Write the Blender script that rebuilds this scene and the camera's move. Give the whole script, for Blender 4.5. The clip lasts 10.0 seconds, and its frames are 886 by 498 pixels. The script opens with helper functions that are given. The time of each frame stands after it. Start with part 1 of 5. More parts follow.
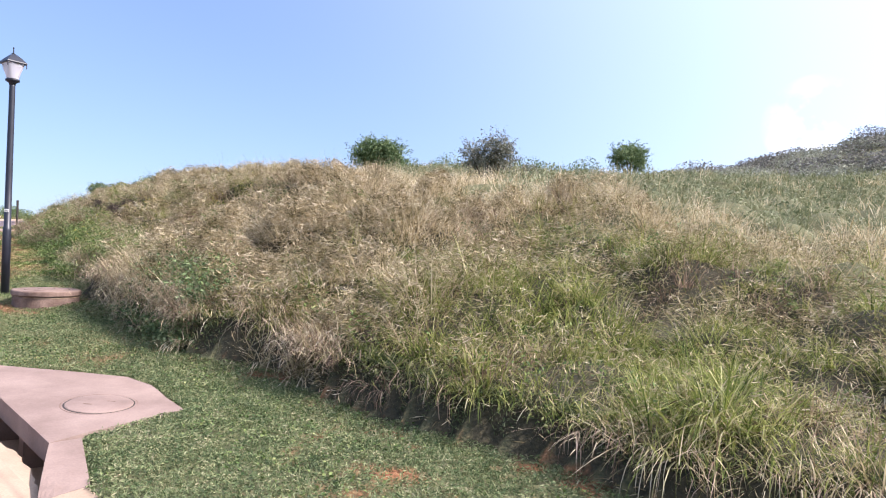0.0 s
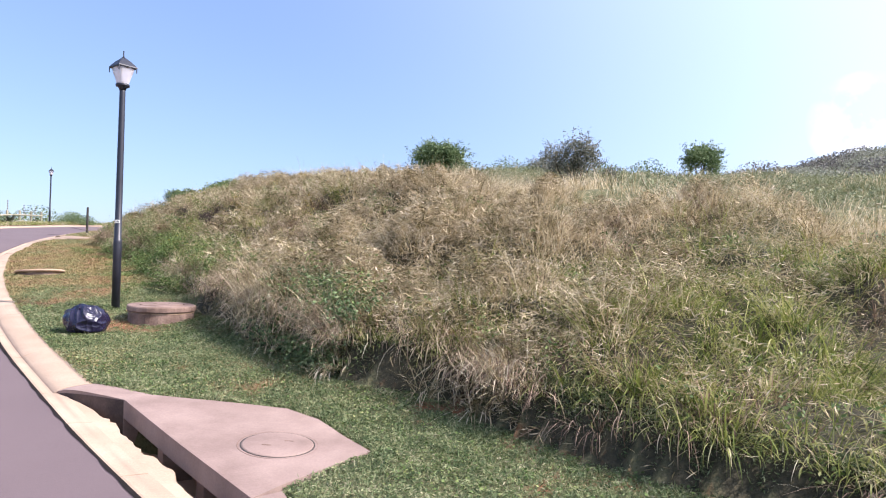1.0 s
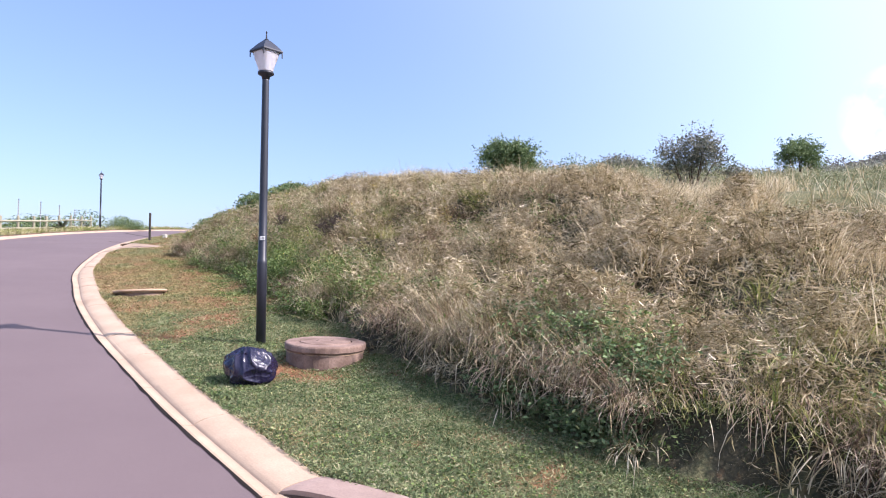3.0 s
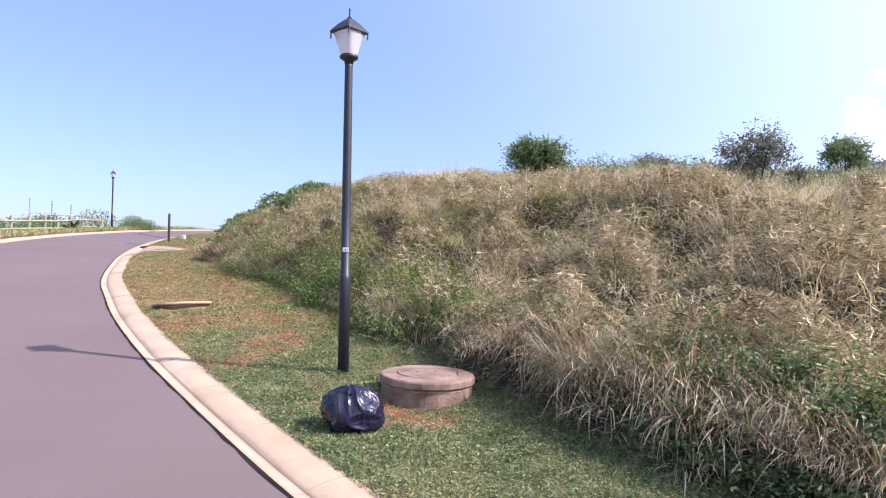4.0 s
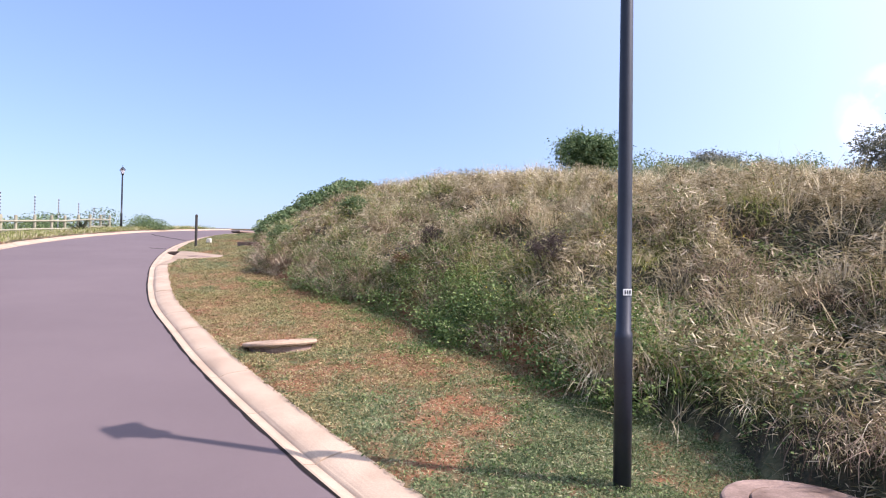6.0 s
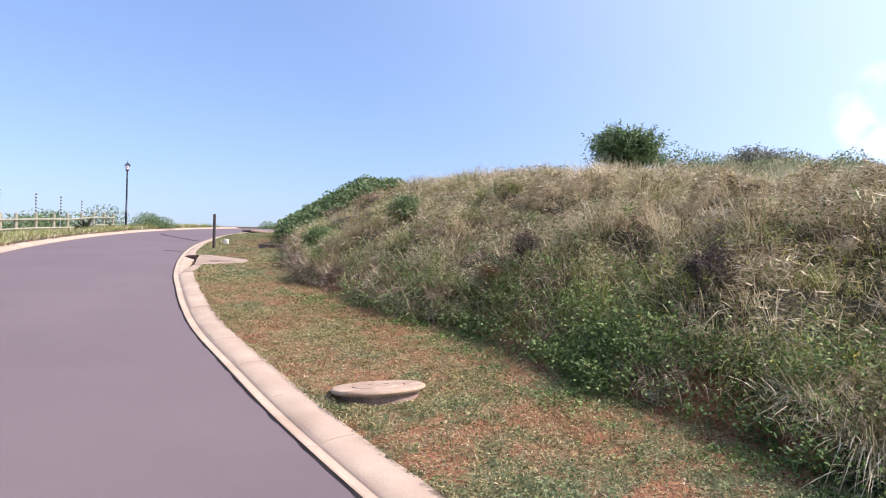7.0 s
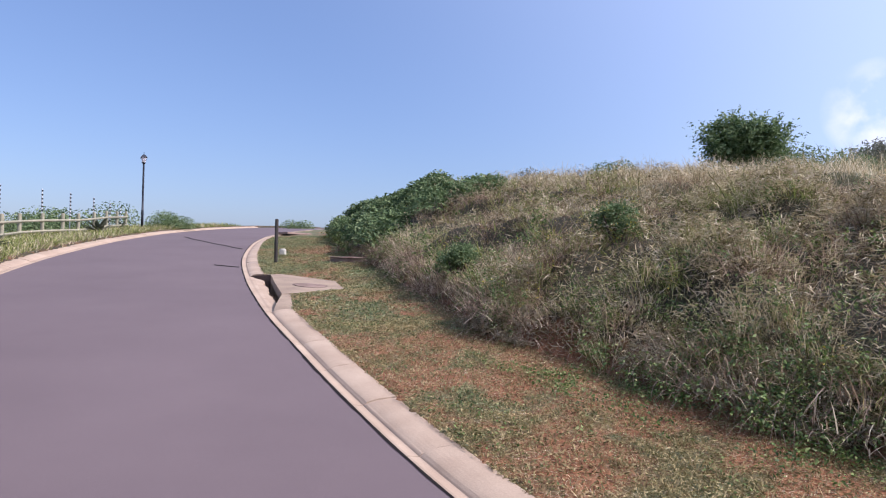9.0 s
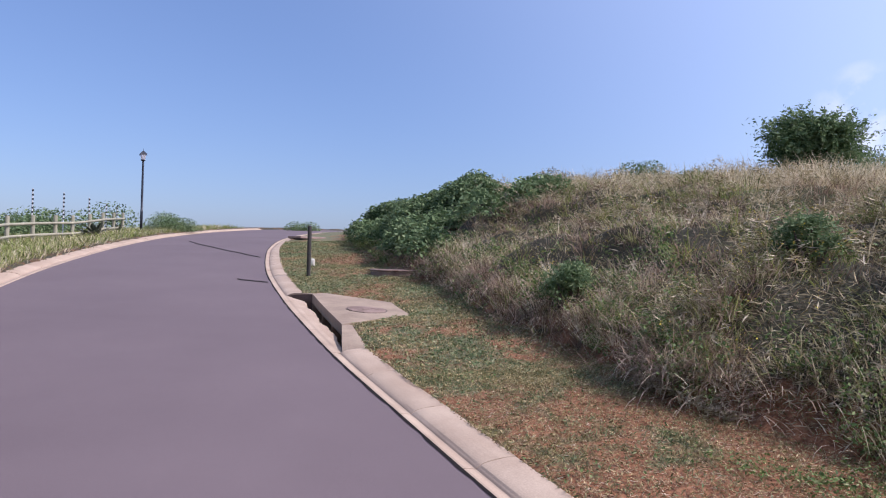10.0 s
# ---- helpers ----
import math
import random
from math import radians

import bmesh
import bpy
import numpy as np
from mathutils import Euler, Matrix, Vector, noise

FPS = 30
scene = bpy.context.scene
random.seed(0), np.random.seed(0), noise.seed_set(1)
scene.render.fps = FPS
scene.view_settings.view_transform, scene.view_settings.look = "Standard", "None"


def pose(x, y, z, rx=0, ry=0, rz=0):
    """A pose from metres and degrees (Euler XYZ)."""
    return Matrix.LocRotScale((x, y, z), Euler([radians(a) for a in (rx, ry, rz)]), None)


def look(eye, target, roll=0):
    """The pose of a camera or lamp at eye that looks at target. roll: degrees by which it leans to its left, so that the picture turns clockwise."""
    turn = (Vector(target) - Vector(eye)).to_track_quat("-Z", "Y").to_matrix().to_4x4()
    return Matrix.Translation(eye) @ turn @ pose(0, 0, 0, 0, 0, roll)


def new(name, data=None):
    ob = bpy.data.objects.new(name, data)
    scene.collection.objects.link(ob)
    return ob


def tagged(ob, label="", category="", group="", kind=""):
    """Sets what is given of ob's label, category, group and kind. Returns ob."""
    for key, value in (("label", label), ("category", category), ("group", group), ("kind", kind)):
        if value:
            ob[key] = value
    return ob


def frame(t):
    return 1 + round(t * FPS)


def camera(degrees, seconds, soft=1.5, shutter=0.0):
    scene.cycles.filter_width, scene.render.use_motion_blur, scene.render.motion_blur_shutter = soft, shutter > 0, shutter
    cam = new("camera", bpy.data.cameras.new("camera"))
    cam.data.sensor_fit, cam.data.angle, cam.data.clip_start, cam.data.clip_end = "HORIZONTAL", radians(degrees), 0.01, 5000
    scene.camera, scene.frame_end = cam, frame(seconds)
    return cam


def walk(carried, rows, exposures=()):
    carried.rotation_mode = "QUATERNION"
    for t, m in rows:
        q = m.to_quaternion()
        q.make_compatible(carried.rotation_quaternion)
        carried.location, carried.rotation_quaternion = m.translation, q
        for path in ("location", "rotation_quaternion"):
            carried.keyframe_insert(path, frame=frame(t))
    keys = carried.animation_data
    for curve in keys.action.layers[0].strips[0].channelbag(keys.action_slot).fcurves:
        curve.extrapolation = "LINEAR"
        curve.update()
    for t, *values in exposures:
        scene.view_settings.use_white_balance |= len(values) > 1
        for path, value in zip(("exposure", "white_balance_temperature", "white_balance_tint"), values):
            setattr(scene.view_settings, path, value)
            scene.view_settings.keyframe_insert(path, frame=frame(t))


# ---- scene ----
cam = camera(65.5, 10.0, soft=1.1)
PATH = [
    (0, (0.020, -0.985, 1.157), (0.0385, 1.0145, 1.2120), 1.10),
    (0.5, (-0.735, -0.627, 1.217), (-0.7814, 1.3711, 1.2768), 1.09),
    (1, (-1.438, -0.212, 1.288), (-1.5255, 1.7848, 1.3490), 1.03),
    (1.5, (-2.105, 0.212, 1.361), (-2.2217, 2.2072, 1.4224), 0.89),
    (2, (-2.726, 0.652, 1.433), (-2.8631, 2.6464, 1.4926), 0.72),
    (2.5, (-3.323, 1.118, 1.506), (-3.4751, 3.1112, 1.5640), 0.57),
    (4, (-5.265, 2.797, 1.771), (-5.4299, 4.7895, 1.8245), 0.82),
    (4.5, (-5.910, 3.397, 1.850), (-6.0722, 5.3897, 1.9016), 0.86),
    (5, (-6.551, 4.005, 1.930), (-6.7102, 5.9975, 1.9803), 0.90),
    (5.5, (-7.181, 4.645, 2.018), (-7.3346, 6.6383, 2.0671), 0.91),
    (7, (-9.456, 7.196, 2.349), (-9.5921, 9.1910, 2.3857), 1.06),
    (7.5, (-10.370, 8.249, 2.479), (-10.5012, 10.2448, 2.5118), 1.13),
    (8, (-11.311, 9.354, 2.615), (-11.4381, 11.3496, 2.6440), 1.20),
    (8.5, (-12.287, 10.516, 2.760), (-12.4089, 12.5122, 2.7851), 1.26),
    (9, (-13.272, 11.721, 2.912), (-13.3863, 13.7181, 2.9338), 1.28),
    (9.5, (-14.190, 12.965, 3.048), (-14.2950, 14.9625, 3.0700), 1.40),
    (10, (-15.050, 14.205, 3.183), (-15.1360, 16.2030, 3.2050), 1.48),
]
walk(cam, [(t, look(eye, target, roll)) for t, eye, target, roll in PATH],
     [(0.0, 0.82, 6330, 20), (2.5, 0.81, 6200, 22), (5.5, 0.77, 6230, 23), (7.5, 0.53, 6150, 20), (9.0, 0.22, 5960, 22), (10.0, 0.08, 5800, 23)])

# ---- light: a clear morning sky and the sun over the bank ----
SUN = Vector((4.05, -0.70, 3.77)).normalized()
SUN_ELEV = math.asin(SUN.z)
world = bpy.data.worlds.new("sky")
scene.world = world
world.use_nodes = True
wn, wl = world.node_tree.nodes, world.node_tree.links
wn.clear()
w_out = wn.new("ShaderNodeOutputWorld")
w_bg = wn.new("ShaderNodeBackground")
w_sky = wn.new("ShaderNodeTexSky")
w_sky.sky_type = "NISHITA"
w_sky.sun_disc = False
w_sky.sun_elevation = SUN_ELEV
w_sky.sun_rotation = math.atan2(SUN.x, SUN.y)
w_sky.air_density, w_sky.dust_density, w_sky.ozone_density = 1.0, 1.3, 3.0
w_bg.inputs["Strength"].default_value = 0.126
# a few small clouds low over the hill
w_co = wn.new("ShaderNodeTexCoord")
w_dot = wn.new("ShaderNodeVectorMath")
w_dot.operation = "DOT_PRODUCT"
w_dot.inputs[1].default_value = Vector((0.474, 0.860, 0.190)).normalized()
wl.new(w_co.outputs["Generated"], w_dot.inputs[0])
w_near = wn.new("ShaderNodeMapRange")
w_near.inputs["From Min"].default_value, w_near.inputs["From Max"].default_value = 0.9980, 0.99995
wl.new(w_dot.outputs["Value"], w_near.inputs["Value"])
w_tex = wn.new("ShaderNodeTexNoise")
w_tex.inputs["Scale"].default_value, w_tex.inputs["Detail"].default_value = 16.0, 5.0
wl.new(w_co.outputs["Generated"], w_tex.inputs["Vector"])
w_puff = wn.new("ShaderNodeMapRange")
w_puff.inputs["From Min"].default_value, w_puff.inputs["From Max"].default_value = 0.4, 0.62
wl.new(w_tex.outputs["Fac"], w_puff.inputs["Value"])
w_soft = wn.new("ShaderNodeMath")
w_soft.operation = "MULTIPLY"
w_soft.use_clamp = True
wl.new(w_puff.outputs[0], w_soft.inputs[0])
wl.new(w_near.outputs[0], w_soft.inputs[1])
w_mix = wn.new("ShaderNodeMix")
w_mix.data_type = "RGBA"
w_mix.inputs[7].default_value = (7.6, 7.7, 8.0, 1)
wl.new(w_soft.outputs[0], w_mix.inputs[0])
# haze brightens the sky towards the sun
w_sun = wn.new("ShaderNodeVectorMath")
w_sun.operation = "DOT_PRODUCT"
w_sun.inputs[1].default_value = SUN
wl.new(w_co.outputs["Generated"], w_sun.inputs[0])
w_glow = wn.new("ShaderNodeMapRange")
w_glow.interpolation_type = "SMOOTHSTEP"
w_glow.inputs["From Min"].default_value, w_glow.inputs["From Max"].default_value = -0.15, 1.1
w_glow.inputs["To Max"].default_value = 1.0
wl.new(w_sun.outputs["Value"], w_glow.inputs["Value"])
w_haze = wn.new("ShaderNodeMix")
w_haze.data_type, w_haze.blend_type = "RGBA", "ADD"
w_haze.inputs[7].default_value = (4.6, 4.8, 5.0, 1)
wl.new(w_glow.outputs[0], w_haze.inputs[0])
# thin sea haze evens out the blue
w_veil = wn.new("ShaderNodeMix")
w_veil.data_type = "RGBA"
w_veil.inputs[0].default_value = 0.3
w_veil.inputs[7].default_value = (2.1, 3.25, 5.7, 1)
wl.new(w_sky.outputs[0], w_veil.inputs[6])
wl.new(w_veil.outputs[2], w_haze.inputs[6])
wl.new(w_haze.outputs[2], w_mix.inputs[6])
wl.new(w_mix.outputs[2], w_bg.inputs["Color"])
wl.new(w_bg.outputs[0], w_out.inputs["Surface"])

sun_data = bpy.data.lights.new("sun", "SUN")
sun_data.energy, sun_data.angle, sun_data.color = 5.0, radians(0.6), (1.0, 0.94, 0.85)
sun = new("sun", sun_data)
sun.matrix_world = look(SUN * 50, (0, 0, 0))


# ---- materials ----
def material(name, rough=0.8, metal=0.0):
    m = bpy.data.materials.new(name)
    m.use_nodes = True
    p = m.node_tree.nodes["Principled BSDF"]
    p.inputs["Roughness"].default_value = rough
    p.inputs["Metallic"].default_value = metal
    return m, m.node_tree.nodes, m.node_tree.links, p


def noise_node(nodes, links, scale, detail=4.0, rough=0.6, vec=None, coords="Object"):
    t = nodes.new("ShaderNodeTexNoise")
    t.inputs["Scale"].default_value, t.inputs["Detail"].default_value, t.inputs["Roughness"].default_value = scale, detail, rough
    if vec is None:
        c = nodes.new("ShaderNodeTexCoord")
        vec = c.outputs[coords]
    links.new(vec, t.inputs["Vector"])
    return t.outputs["Fac"]


def ramp(nodes, links, fac, stops):
    r = nodes.new("ShaderNodeValToRGB")
    e = r.color_ramp.elements
    while len(e) < len(stops):
        e.new(0.5)
    for k, (pos, col) in zip(e, stops):
        k.position, k.color = pos, (*col, 1)
    links.new(fac, r.inputs["Fac"])
    return r.outputs["Color"]


def mix(nodes, links, fac, a, b, blend="MIX"):
    m = nodes.new("ShaderNodeMix")
    m.data_type, m.blend_type = "RGBA", blend
    for sock, val in ((m.inputs[0], fac), (m.inputs[6], a), (m.inputs[7], b)):
        if isinstance(val, (int, float)):
            sock.default_value = val
        elif isinstance(val, tuple):
            sock.default_value = (*val, 1)
        else:
            links.new(val, sock)
    return m.outputs[2]


def calc(nodes, links, op, a, b=0.0, c=0.0):
    m = nodes.new("ShaderNodeMath")
    m.operation = op
    m.use_clamp = False
    for sock, val in zip(m.inputs, (a, b, c)):
        if isinstance(val, (int, float)):
            sock.default_value = val
        else:
            links.new(val, sock)
    return m.outputs[0]


def bump(nodes, links, p, height, strength, dist):
    b = nodes.new("ShaderNodeBump")
    b.inputs["Strength"].default_value, b.inputs["Distance"].default_value = strength, dist
    links.new(height, b.inputs["Height"])
    links.new(b.outputs[0], p.inputs["Normal"])


def two_scale(name, dark, light, rough=0.85, big=0.7, small=40.0, metal=0.0, bump_s=0.3, bump_d=0.004, speck=0.35, island=False, spread=0.0):
    """A surface with stains at one scale and grain at another."""
    m, n, l, p = material(name, rough, metal)
    a = noise_node(n, l, big, 5)
    b = noise_node(n, l, small, 3)
    col = ramp(n, l, a, [(0.3, dark), (0.7, light)])
    g = ramp(n, l, b, [(0.25, (1 - speck,) * 3), (0.75, (1 + speck * 0.4,) * 3)])
    col = mix(n, l, 1.0, col, g, "MULTIPLY")
    if spread:
        o = n.new("ShaderNodeObjectInfo")
        v = ramp(n, l, o.outputs["Random"], [(0, (1 - spread,) * 3), (1, (1 + spread,) * 3)])
        col = mix(n, l, 1.0, col, v, "MULTIPLY")
    l.new(col, p.inputs["Base Color"])
    bump(n, l, p, b, bump_s, bump_d)
    return m


def plant(name, stops, patch=0.6, patch_amount=0.5, trans=0.3, rough=0.7, spec=0.25):
    """Leaves and blades: each its own tint along the ramp, shifted in patches."""
    m, n, l, p = material(name, rough)
    p.inputs["Specular IOR Level"].default_value = spec
    g = n.new("ShaderNodeNewGeometry")
    nz = noise_node(n, l, patch, 3)
    one = calc(n, l, "MULTIPLY_ADD", g.outputs["Random Per Island"], 0.82, 0.08)
    f = calc(n, l, "MULTIPLY_ADD", calc(n, l, "SUBTRACT", nz, 0.5), patch_amount * 3.2, one)
    col = ramp(n, l, f, stops)
    l.new(col, p.inputs["Base Color"])
    tr = n.new("ShaderNodeBsdfTranslucent")
    l.new(col, tr.inputs["Color"])
    ms = n.new("ShaderNodeMixShader")
    ms.inputs[0].default_value = trans
    l.new(p.outputs[0], ms.inputs[1])
    l.new(tr.outputs[0], ms.inputs[2])
    l.new(ms.outputs[0], n["Material Output"].inputs["Surface"])
    return m


ASPHALT = two_scale("asphalt", (0.126, 0.09, 0.09), (0.153, 0.111, 0.11), 0.9, 0.35, 160, bump_s=0.4, bump_d=0.004, speck=0.3)
TAR = two_scale("tar", (0.014, 0.011, 0.01), (0.03, 0.024, 0.022), 0.95, 3, 90)
CONCRETE = two_scale("kerb_concrete", (0.345, 0.243, 0.165), (0.47, 0.352, 0.25), 0.92, 1.3, 70, bump_s=0.35, speck=0.18, spread=0.03)
# silt has dried along the bottom of the gutter
n, l = CONCRETE.node_tree.nodes, CONCRETE.node_tree.links
p = n["Principled BSDF"]
col = p.inputs["Base Color"].links[0].from_socket
at = n.new("ShaderNodeAttribute")
at.attribute_name = "across"
d = calc(n, l, "ABSOLUTE", calc(n, l, "SUBTRACT", at.outputs["Fac"], 0.112))
f = calc(n, l, "MULTIPLY", calc(n, l, "SUBTRACT", 1.0, calc(n, l, "MULTIPLY", d, 26.0)), calc(n, l, "MULTIPLY_ADD", noise_node(n, l, 0.8, 4), 2.6, -0.75))
silt = ramp(n, l, f, [(0.0, (0, 0, 0)), (0.7, (0.5, 0.5, 0.5))])
l.new(mix(n, l, silt, col, (0.2, 0.14, 0.105)), p.inputs["Base Color"])
SLAB = two_scale("slab_concrete", (0.19, 0.128, 0.104), (0.32, 0.23, 0.19), 0.92, 1.7, 60, bump_s=0.3, speck=0.14)
RING = two_scale("chamber_concrete", (0.13, 0.078, 0.056), (0.33, 0.225, 0.178), 0.93, 4, 60, bump_s=0.5, speck=0.35)
TAN_SLAB = two_scale("tan_slab_concrete", (0.22, 0.155, 0.105), (0.37, 0.275, 0.19), 0.92, 1.7, 60, bump_s=0.3, speck=0.16)
# for wall faces turned from the sun: stain and shade in one colour
STAIN_AND_SHADE = two_scale("stained_and_shaded_concrete", (0.045, 0.03, 0.024), (0.12, 0.078, 0.06), 0.9, 3, 50, bump_s=0.4, speck=0.3)
METAL_DARK = two_scale("lamp_paint", (0.012, 0.013, 0.02), (0.022, 0.024, 0.034), 0.42, 4, 50, bump_s=0.1, speck=0.2)
POST_WOOD = two_scale("dark_timber", (0.02, 0.016, 0.013), (0.05, 0.04, 0.032), 0.8, 5, 60, bump_s=0.4)
FENCE_WOOD = two_scale("weathered_timber", (0.24, 0.22, 0.15), (0.36, 0.33, 0.23), 0.85, 3, 40, bump_s=0.3)
STEEL = two_scale("galvanised_steel", (0.5, 0.5, 0.5), (0.64, 0.64, 0.64), 0.5, 4, 40)
BLACK_PLASTIC = two_scale("black_plastic", (0.01, 0.01, 0.012), (0.02, 0.02, 0.022), 0.5, 6, 50)
WHITE_PLATE = two_scale("pale_plate", (0.55, 0.55, 0.52), (0.7, 0.7, 0.68), 0.6, 8, 60)
STONE = two_scale("pale_stone", (0.38, 0.35, 0.29), (0.56, 0.52, 0.44), 0.9, 6, 50)
BARK = two_scale("bark", (0.05, 0.035, 0.025), (0.12, 0.09, 0.065), 0.9, 4, 40)

TAR.node_tree.nodes["Principled BSDF"].inputs["Specular IOR Level"].default_value = 0.1

# bin bag: thin shiny film
BAG, n, l, p = material("bin_bag_film", 0.22)
p.inputs["Base Color"].default_value = (0.012, 0.01, 0.028, 1)
p.inputs["Specular IOR Level"].default_value = 0.5
bump(n, l, p, noise_node(n, l, 10, 3, 0.6), 0.3, 0.02)

# lantern diffuser: milky plastic, unlit
OPAL, n, l, p = material("opal_plastic", 0.35)
p.inputs["Base Color"].default_value = (0.82, 0.8, 0.84, 1)
tr = n.new("ShaderNodeBsdfTranslucent")
tr.inputs["Color"].default_value = (0.85, 0.83, 0.86, 1)
ms = n.new("ShaderNodeMixShader")
ms.inputs[0].default_value = 0.6
l.new(p.outputs[0], ms.inputs[1])
l.new(tr.outputs[0], ms.inputs[2])
l.new(ms.outputs[0], n["Material Output"].inputs["Surface"])

# ground: red earth where the verge is bare, thatch with shade in its colour under the growth
GROUND, n, l, p = material("earth", 0.95)
at = n.new("ShaderNodeAttribute")
at.attribute_name = "bare"
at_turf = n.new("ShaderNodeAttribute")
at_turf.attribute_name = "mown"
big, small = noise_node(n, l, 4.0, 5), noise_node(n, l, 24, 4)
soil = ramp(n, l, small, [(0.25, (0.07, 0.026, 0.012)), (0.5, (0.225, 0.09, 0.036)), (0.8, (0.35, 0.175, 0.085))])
# near-black stops put the shade between the clumps into the thatch
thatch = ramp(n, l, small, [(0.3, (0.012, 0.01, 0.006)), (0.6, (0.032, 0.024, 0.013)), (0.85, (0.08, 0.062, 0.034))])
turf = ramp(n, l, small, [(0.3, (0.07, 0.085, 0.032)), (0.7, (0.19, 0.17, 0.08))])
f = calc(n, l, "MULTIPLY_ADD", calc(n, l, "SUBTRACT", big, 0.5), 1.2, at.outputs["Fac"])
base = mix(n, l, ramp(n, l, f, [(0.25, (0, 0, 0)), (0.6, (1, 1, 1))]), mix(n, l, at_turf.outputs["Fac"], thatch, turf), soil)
l.new(base, p.inputs["Base Color"])
bump(n, l, p, small, 0.8, 0.03)

DRY_GRASS = plant("dry_grass", [(0.0, (0.09, 0.075, 0.035)), (0.22, (0.29, 0.245, 0.115)), (0.42, (0.56, 0.452, 0.27)), (0.72, (0.725, 0.612, 0.425)), (1.0, (0.78, 0.69, 0.5))], 3.0, 0.55, 0.3)
BROWN_GRASS = plant("brown_grass", [(0.0, (0.09, 0.055, 0.038)), (0.4, (0.27, 0.18, 0.125)), (0.8, (0.52, 0.38, 0.27)), (1.0, (0.64, 0.51, 0.38))], 3.0, 0.5, 0.28)
GREEN_GRASS = plant("green_grass", [(0.0, (0.05, 0.078, 0.016)), (0.35, (0.175, 0.215, 0.05)), (0.7, (0.365, 0.38, 0.11)), (1.0, (0.58, 0.52, 0.3))], 3.0, 0.5, 0.32)
LAWN = plant("lawn", [(0.0, (0.05, 0.08, 0.034)), (0.35, (0.13, 0.18, 0.074)), (0.65, (0.24, 0.275, 0.13)), (0.88, (0.36, 0.36, 0.2)), (1.0, (0.48, 0.43, 0.28))], 3.5, 0.28, 0.25)
TIRED_LAWN = plant("tired_lawn", [(0.0, (0.1, 0.092, 0.034)), (0.35, (0.235, 0.2, 0.08)), (0.7, (0.41, 0.325, 0.16)), (1.0, (0.56, 0.44, 0.24))], 3.0, 0.35, 0.2)
WEED = plant("weed_leaves", [(0.0, (0.036, 0.07, 0.018)), (0.5, (0.118, 0.182, 0.046)), (0.85, (0.25, 0.305, 0.098)), (1.0, (0.44, 0.42, 0.2))], 1.2, 0.35, 0.3, 0.6, 0.35)
FIELD = plant("field_growth", [(0.0, (0.1, 0.125, 0.06)), (0.5, (0.22, 0.24, 0.13)), (1.0, (0.38, 0.37, 0.23))], 0.5, 0.5, 0.25)
FAR_HEATH = plant("far_heath", [(0.0, (0.11, 0.105, 0.1)), (0.6, (0.18, 0.17, 0.15)), (1.0, (0.27, 0.26, 0.21))], 0.12, 0.4, 0.2)
HEATH = plant("dead_shrub_twigs", [(0.0, (0.035, 0.026, 0.026)), (0.6, (0.1, 0.072, 0.066)), (1.0, (0.22, 0.165, 0.135))], 2.0, 0.3, 0.15)
FLOWER = plant("yellow_flowers", [(0.0, (0.5, 0.36, 0.03)), (1.0, (0.75, 0.6, 0.08))], 1, 0.2, 0.2)
THATCH = plant("thatch", [(0.0, (0.1, 0.075, 0.038)), (0.25, (0.29, 0.24, 0.12)), (0.52, (0.55, 0.455, 0.28)), (1.0, (0.76, 0.66, 0.5))], 3.0, 0.55, 0.3)
LITTER = plant("leaf_litter", [(0.0, (0.1, 0.048, 0.022)), (0.5, (0.25, 0.145, 0.075)), (1.0, (0.45, 0.32, 0.19))], 3.0, 0.4, 0.1)
SHRUB_LEAF = plant("shrub_leaves", [(0.0, (0.055, 0.1, 0.042)), (0.5, (0.14, 0.2, 0.085)), (1.0, (0.28, 0.34, 0.17))], 1.2, 0.3, 0.28, 0.7, 0.2)
GREY_LEAF = plant("grey_shrub_leaves", [(0.0, (0.07, 0.08, 0.065)), (0.5, (0.17, 0.18, 0.135)), (1.0, (0.34, 0.32, 0.25))], 1.2, 0.3, 0.2, 0.6, 0.3)
HEDGE_LEAF = plant("hedge_leaves", [(0.0, (0.06, 0.1, 0.042)), (0.5, (0.135, 0.195, 0.082)), (1.0, (0.28, 0.33, 0.165))], 0.9, 0.3, 0.28, 0.7, 0.2)
FYNBOS = plant("hill_scrub", [(0.0, (0.16, 0.17, 0.13)), (0.5, (0.26, 0.275, 0.2)), (1.0, (0.4, 0.39, 0.31))], 0.09, 0.5, 0.25)

# ---- plan: the kerb's line; s runs up the hill, p across it ----
KNOTS = np.array([(-60, 7), (-30, 3), (-12, 1.3), (0, 0.74), (3, 0.58), (5.6, 0.48), (7, 0.46), (8.2, 0.48), (10.3, 0.55), (12.4, 0.7), (14.3, 0.88), (17.2, 1.29), (19.2, 1.68),
                  (21.4, 2.14), (23.6, 2.77), (25.6, 3.42), (27.6, 4.09), (29.6, 4.85), (31.8, 5.74), (36.3, 7.78), (41.5, 10.55), (44, 12), (49.5, 15.6),
                  (56, 20.9), (62, 27.5), (66, 36), (68, 48), (68, 70)], float)


